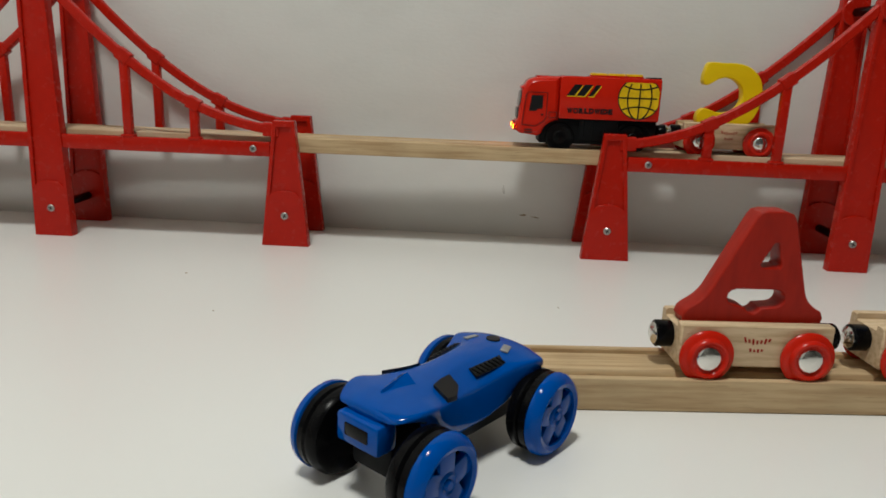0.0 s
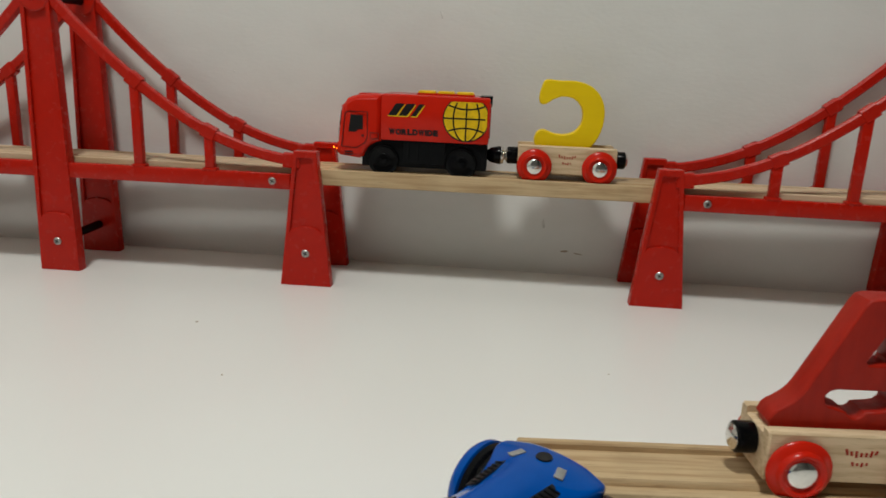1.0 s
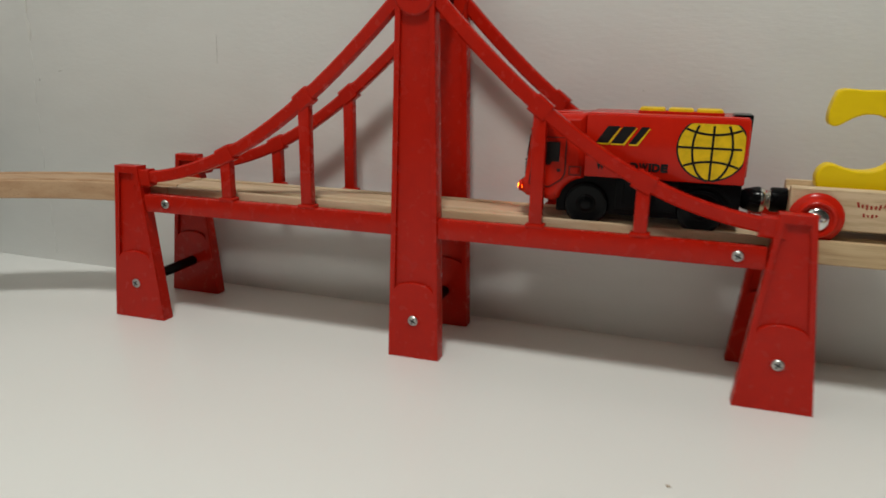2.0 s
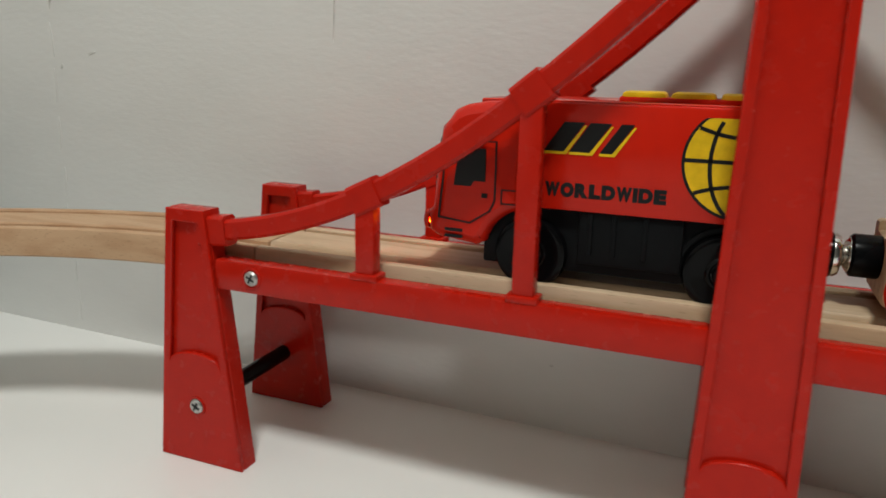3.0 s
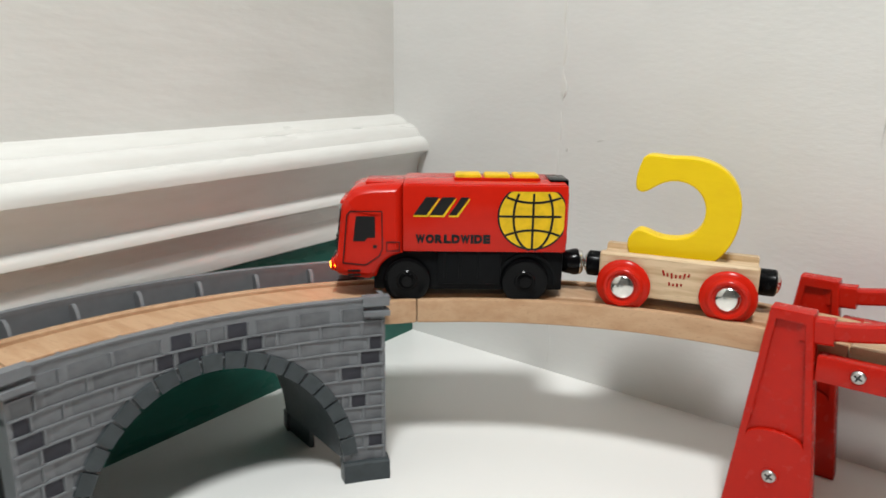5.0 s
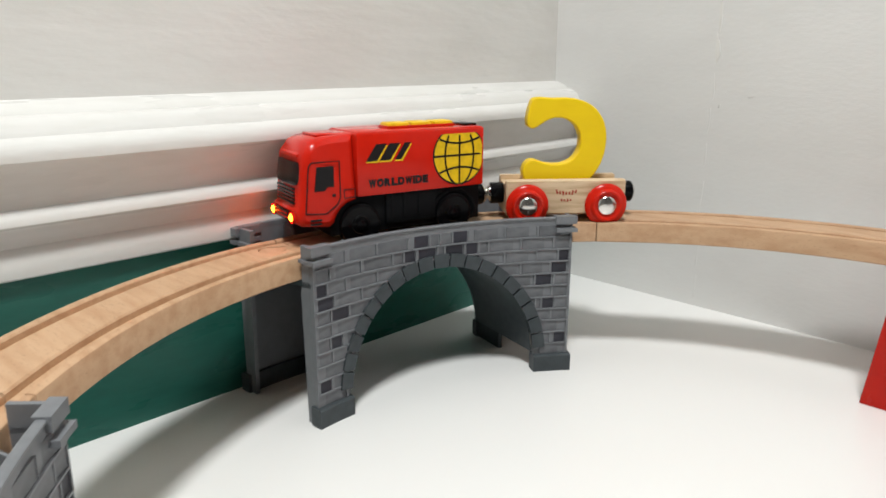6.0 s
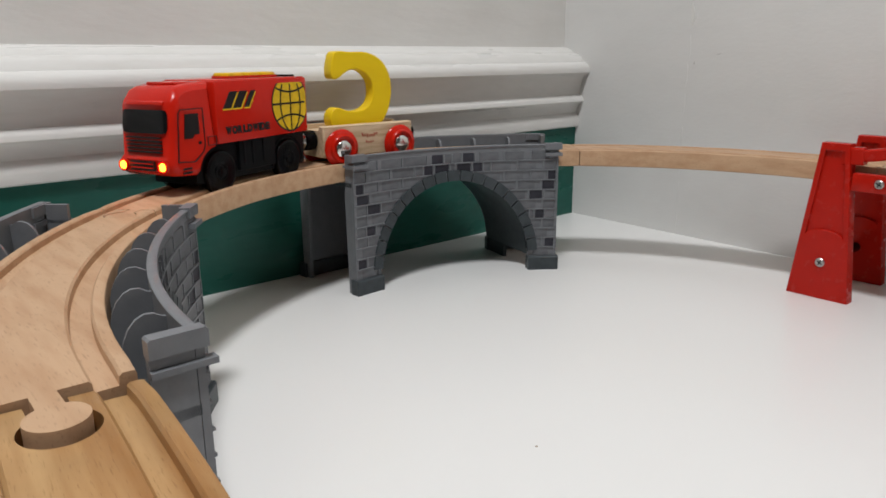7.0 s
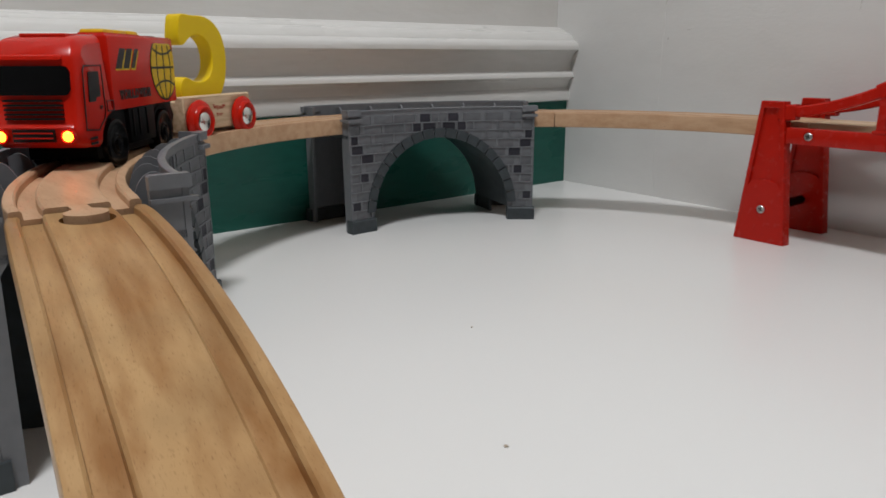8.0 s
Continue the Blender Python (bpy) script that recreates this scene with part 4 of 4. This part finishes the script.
def shape_a():
    o = [(-0.0300, 0.0), (-0.0315, 0.0030), (-0.0305, 0.0060)]
    o += bezier((-0.0290, 0.0075), (-0.0230, 0.0110), (-0.0215, 0.0130), (-0.0195, 0.0170), 6)
    o += [(-0.0045, 0.0480), (-0.0030, 0.0500), (0.0000, 0.0507), (0.0085, 0.0507), (0.0115, 0.0495), (0.0130, 0.0470)]
    o += [(0.0215, 0.0160)] + bezier((0.0215, 0.0160), (0.0230, 0.0110), (0.0260, 0.0090), (0.0300, 0.0070), 6)[1:]
    o += [(0.0312, 0.0040), (0.0300, 0.0)]
    tri = [(0.0050, 0.0370), (0.0000, 0.0275), (0.0010, 0.0262), (0.0085, 0.0262), (0.0092, 0.0275), (0.0068, 0.0370)]
    low = bezier((-0.0085, 0.0165), (-0.0145, 0.0160), (-0.0130, 0.0090), (-0.0085, 0.0095), 6)
    low += bezier((-0.0040, 0.0080), (-0.0020, 0.0050), (0.0010, 0.0045), (0.0030, 0.0080), 6)
    low += bezier((0.0085, 0.0085), (0.0150, 0.0085), (0.0140, 0.0165), (0.0085, 0.0165), 6)
    return [[(x * 1.07, z * 1.08) for x, z in loop] for loop in (o, tri, low)]


def on_track(s, axle, down, swing=0.0):
    """Axles on the middle of the track; the wheels run in the grooves, and the play in them lets the front swing."""
    a, b = along(s + axle), along(s - axle)
    heading = math.degrees(math.atan2(a[1] - b[1], a[0] - b[0]))
    return pose(b[0], b[1], TOP - down, 0, 0, heading + swing) @ pose(axle, 0, 0)


truck, truck_wheels = build_truck()
wagon_c, wagon_c_wheels = build_wagon(upright(shape_c(), 0.0095), "pale wooden toy wagon with red wheels and yellow letter C", YELLOW_PAINT)

SIDING = math.degrees(math.atan2(0.0287, 0.4555))


def on_siding(d):
    return pose(0.5645 + d * math.cos(radians(SIDING)), -0.2569 + d * math.sin(radians(SIDING)), 0.0158, 0, 0, 180 + SIDING)


build_wagon(upright(shape_a(), 0.0120), "pale wooden toy wagon with red wheels and red letter A", RED_PAINT, on_siding(0.1275))
build_wagon(upright([[(-0.012, 0), (0.012, 0), (0.012, 0.05), (-0.012, 0.05)]], 0.0120), "pale wooden toy wagon with red wheels and blue letter block", BLUE_PAINT, on_siding(0.1275 + 0.0950))


# ---- blue toy car ----
def build_car(at):
    car = thing("toy_car", "blue plastic toy sports car with black tyres and vents", "toy car", at)
    # body: half sections along the length (x forwards), mirrored
    rows = []
    for x, w, zlo, zs, zt, wt in ((0.0425, 0.0110, 0.0335, 0.0352, 0.0362, 0.0090), (0.0402, 0.0154, 0.0325, 0.0362, 0.0376, 0.0105), (0.0325, 0.0192, 0.0320, 0.0384, 0.0392, 0.0110), (0.0265, 0.0198, 0.0300, 0.0384, 0.0394, 0.0105), (0.0205, 0.0182, 0.0225, 0.0362, 0.0396, 0.0105),
                                  (0.0120, 0.0158, 0.0160, 0.0352, 0.0398, 0.0068), (0.0020, 0.0146, 0.0150, 0.0340, 0.0400, 0.0060), (-0.0130, 0.0150, 0.0150, 0.0345, 0.0410, 0.0060), (-0.0235, 0.0175, 0.0200, 0.0376, 0.0412, 0.0068),
                                  (-0.0300, 0.0210, 0.0285, 0.0388, 0.0408, 0.0115), (-0.0360, 0.0214, 0.0290, 0.0384, 0.0404, 0.0120), (-0.0410, 0.0196, 0.0290, 0.0362, 0.0388, 0.0118), (-0.0432, 0.0150, 0.0285, 0.0335, 0.0358, 0.0100)):
        half = [(w * 0.75, zlo), (w * 0.98, zlo + 0.004), (w, zs - 0.0012), (w * 0.96, zs), (wt, zt), (wt * 0.45, zt + 0.0010)]
        rows.append([(x, y, z) for y, z in half] + [(x, -y, z) for y, z in half[::-1]])
    body = part("body", sweep(rows), BLUE, car)
    body.data.set_sharp_from_angle(angle=radians(15))
    body.data.polygons.foreach_set("use_smooth", [True] * len(body.data.polygons))
    body.data.set_sharp_from_angle(angle=radians(60))
    crease = body.data.attributes.new("crease_edge", "FLOAT", "EDGE")
    for e in body.data.edges:
        i, j = sorted(k % 12 for k in e.vertices)
        crease.data[e.index].value = 0.38 if i == j and i in (3, 4, 7, 8) else 0.15
    soft = body.modifiers.new("soft_form", "SUBSURF")
    soft.levels = soft.render_levels = 2
    part("nose", box(0.0360, 0.0456, -0.0104, 0.0104, 0.0228, 0.0338, 0.0014), BLUE, car)
    part("nose_grille", box(0.0448, 0.0460, -0.0058, 0.0058, 0.0262, 0.0312, 0.0005), BLACK_PLASTIC, car, "black front grille")
    part("bonnet_ridge", sweep([[(0.034, -0.0010, 0.0388), (0.034, 0.0010, 0.0388), (0.034, 0, 0.0406)], [(0.0210, -0.0060, 0.0395), (0.0210, 0.0060, 0.0395), (0.0210, 0, 0.0436)]]), BLUE, car)
    part("underbody", box(-0.0400, 0.0385, -0.0100, 0.0100, 0.0110, 0.0300, 0.0015), CHASSIS, car, "black underbody")
    for side in (1, -1):
        glass = [[(x, side * y, z) for y, z in ((y0, z0 - 0.0014), (y1, z1 - 0.0014), (y1, z1 + 0.0004), (y0, z0 + 0.0004))] for x, y0, z0, y1, z1 in ((0.0172, 0.0096, 0.0402, 0.0166, 0.0372), (0.0110, 0.0078, 0.0400, 0.0156, 0.0358), (0.0058, 0.0074, 0.0399, 0.0120, 0.0370))]
        part("windscreen", sweep(glass), BLACK, car, "dark windscreen half")
    for side in (1, -1):
        vent_at = pose(-0.0135, side * 0.0108, 0.0385, side * -28, 2.0, side * -4)
        vent = part("roof_vent", moved(box(-0.0088, 0.0088, -0.0023, 0.0023, -0.0004, 0.0004, 0.0002), vent_at), BLACK, car, "black slatted roof vent")
        for k in range(7):
            part("vent_slat", moved(box(-0.0004, 0.0004, -0.0021, 0.0021, 0.0, 0.0008, 0.0001), vent_at @ pose(-0.0072 + 0.0024 * k, 0, 0, 0, 0, side * 25)), CHASSIS, vent)
        part("fender_sticker", moved(box(-0.0028, 0.0028, -0.0016, 0.0016, -0.0003, 0.0003, 0.0001), pose(-0.0275, side * 0.0090, 0.0412, side * -10, 4, side * 20)), STICKER, car, "silver sticker")
    part("tail_badge", moved(lathe([(0.0, 0.0030), (0.0008, 0.0028)], 18, axis="z"), pose(-0.0310, 0, 0.0416)), BLACK, car)
    wheel = None
    R = 0.0172
    for x in (0.0335, -0.0335):
        for side in (1, -1):
            prof = [(-0.0070, R * 0.70), (-0.0066, R * 0.90), (-0.0050, R * 0.97), (-0.0020, R * 0.97), (-0.0012, R * 0.90), (0.0, R * 0.97), (0.0026, R * 0.97), (0.0038, R * 0.86), (0.0030, R * 0.45)]
            tyre = lathe([(side * a, r) for a, r in prof], 40)
            hub = thing("wheel", "", "", pose(x, side * 0.0242, R))
            hub.parent = car
            for key in ("label", "category"):
                if key in hub:
                    del hub[key]
            part("tyre", tyre, RUBBER, hub, "black plastic tyre")
            ringp = [(0.0025, R * 0.82), (0.0034, R * 1.0), (0.0056, R * 0.99), (0.0078, R * 0.90), (0.0086, R * 0.80), (0.0080, R * 0.70), (0.0040, R * 0.68)]
            part("rim", sweep([[(r * math.cos(w), side * a, r * math.sin(w)) for a, r in ringp] for w in [2 * math.pi * i / 40 for i in range(40)]], closed=True), BLUE, hub, "blue wheel rim")
            part("wheel_back", lathe([(side * 0.0028, R * 0.80), (side * 0.0034, R * 0.75), (side * 0.0034, R * 0.05)], 24), BLACK_PLASTIC, hub, "black wheel centre")
            part("hub_cap", lathe([(side * 0.0030, R * 0.30), (side * 0.0070, R * 0.28), (side * 0.0078, R * 0.20), (side * 0.0072, R * 0.12), (side * 0.0084, R * 0.08)], 24), BLUE, hub)
            for k in range(5):
                bm = box(-0.0041, 0.0041, 0.0, 0.0032, R * 0.18, R * 0.76, 0.0009)
                moved(bm, pose(0, side * 0.0050 - (0.0011 if side > 0 else 0.0011), 0, 0, 72 * k, 0))
                part("spoke", bm, BLUE, hub)
    return car


build_car(pose(0.5497, -0.3205, 0, 0, 0, -129))


# ---- motion of the train ----
RUN = [(0, -0.6190), (0.5, -0.5363), (1, -0.4538), (1.5, -0.3773), (2, -0.2960), (2.2, -0.2598), (3.3, -0.0858), (3.5, -0.0525), (4, 0.0342),
       (4.5, 0.1060), (5, 0.1853), (5.2, 0.2164), (6.3, 0.3833), (6.5, 0.4130), (7, 0.4930), (7.5, 0.5660), (8, 0.6450)]
BEHIND = 0.1065


SWING = ((0, 3.5, 4, 4.5, 5, 5.5, 6.3, 7, 7.5, 8), (0, 0, -2, -3, -1, 0, 0, -2, -4, -5))


def sag(t):
    """The far end of the ring lies a little lower."""
    return float(np.interp(t, (0, 6.5, 7.5, 8), (0, 0, 0.0010, 0.0019)))


def run_at(t):
    """Distance along the way, smooth between the rows."""
    ts, ss = [r[0] for r in RUN], [r[1] for r in RUN]
    i = min(max(int(np.searchsorted(ts, t)) - 1, 0), len(ts) - 2)
    slope = lambda k: (ss[min(k + 1, len(ss) - 1)] - ss[max(k - 1, 0)]) / (ts[min(k + 1, len(ts) - 1)] - ts[max(k - 1, 0)])
    h = ts[i + 1] - ts[i]
    u = (t - ts[i]) / h
    a, b, m, n = ss[i], ss[i + 1], slope(i) * h, slope(i + 1) * h
    return a * (2 * u ** 3 - 3 * u * u + 1) + m * (u ** 3 - 2 * u * u + u) + b * (3 * u * u - 2 * u ** 3) + n * (u ** 3 - u * u)


def motions():
    times = [i / 10 for i in range(81)]
    walk(truck, [(t, on_track(run_at(t), AXLE, 0.0010 + sag(t), float(np.interp(t, SWING[0], SWING[1])))) for t in times])
    walk(wagon_c, [(t, on_track(run_at(t) - BEHIND, WAGON_AXLE, 0.0002 + sag(t))) for t in times])
    for wheels, r in ((truck_wheels, 0.0118), (wagon_c_wheels, 0.0128)):
        for w in wheels:
            x, z = w.matrix_basis.translation.x, w.matrix_basis.translation.z
            walk(w, [(t, pose(x, 0, z, 0, math.degrees((run_at(t) - RUN[0][1]) / r), 0)) for t in times])


motions()
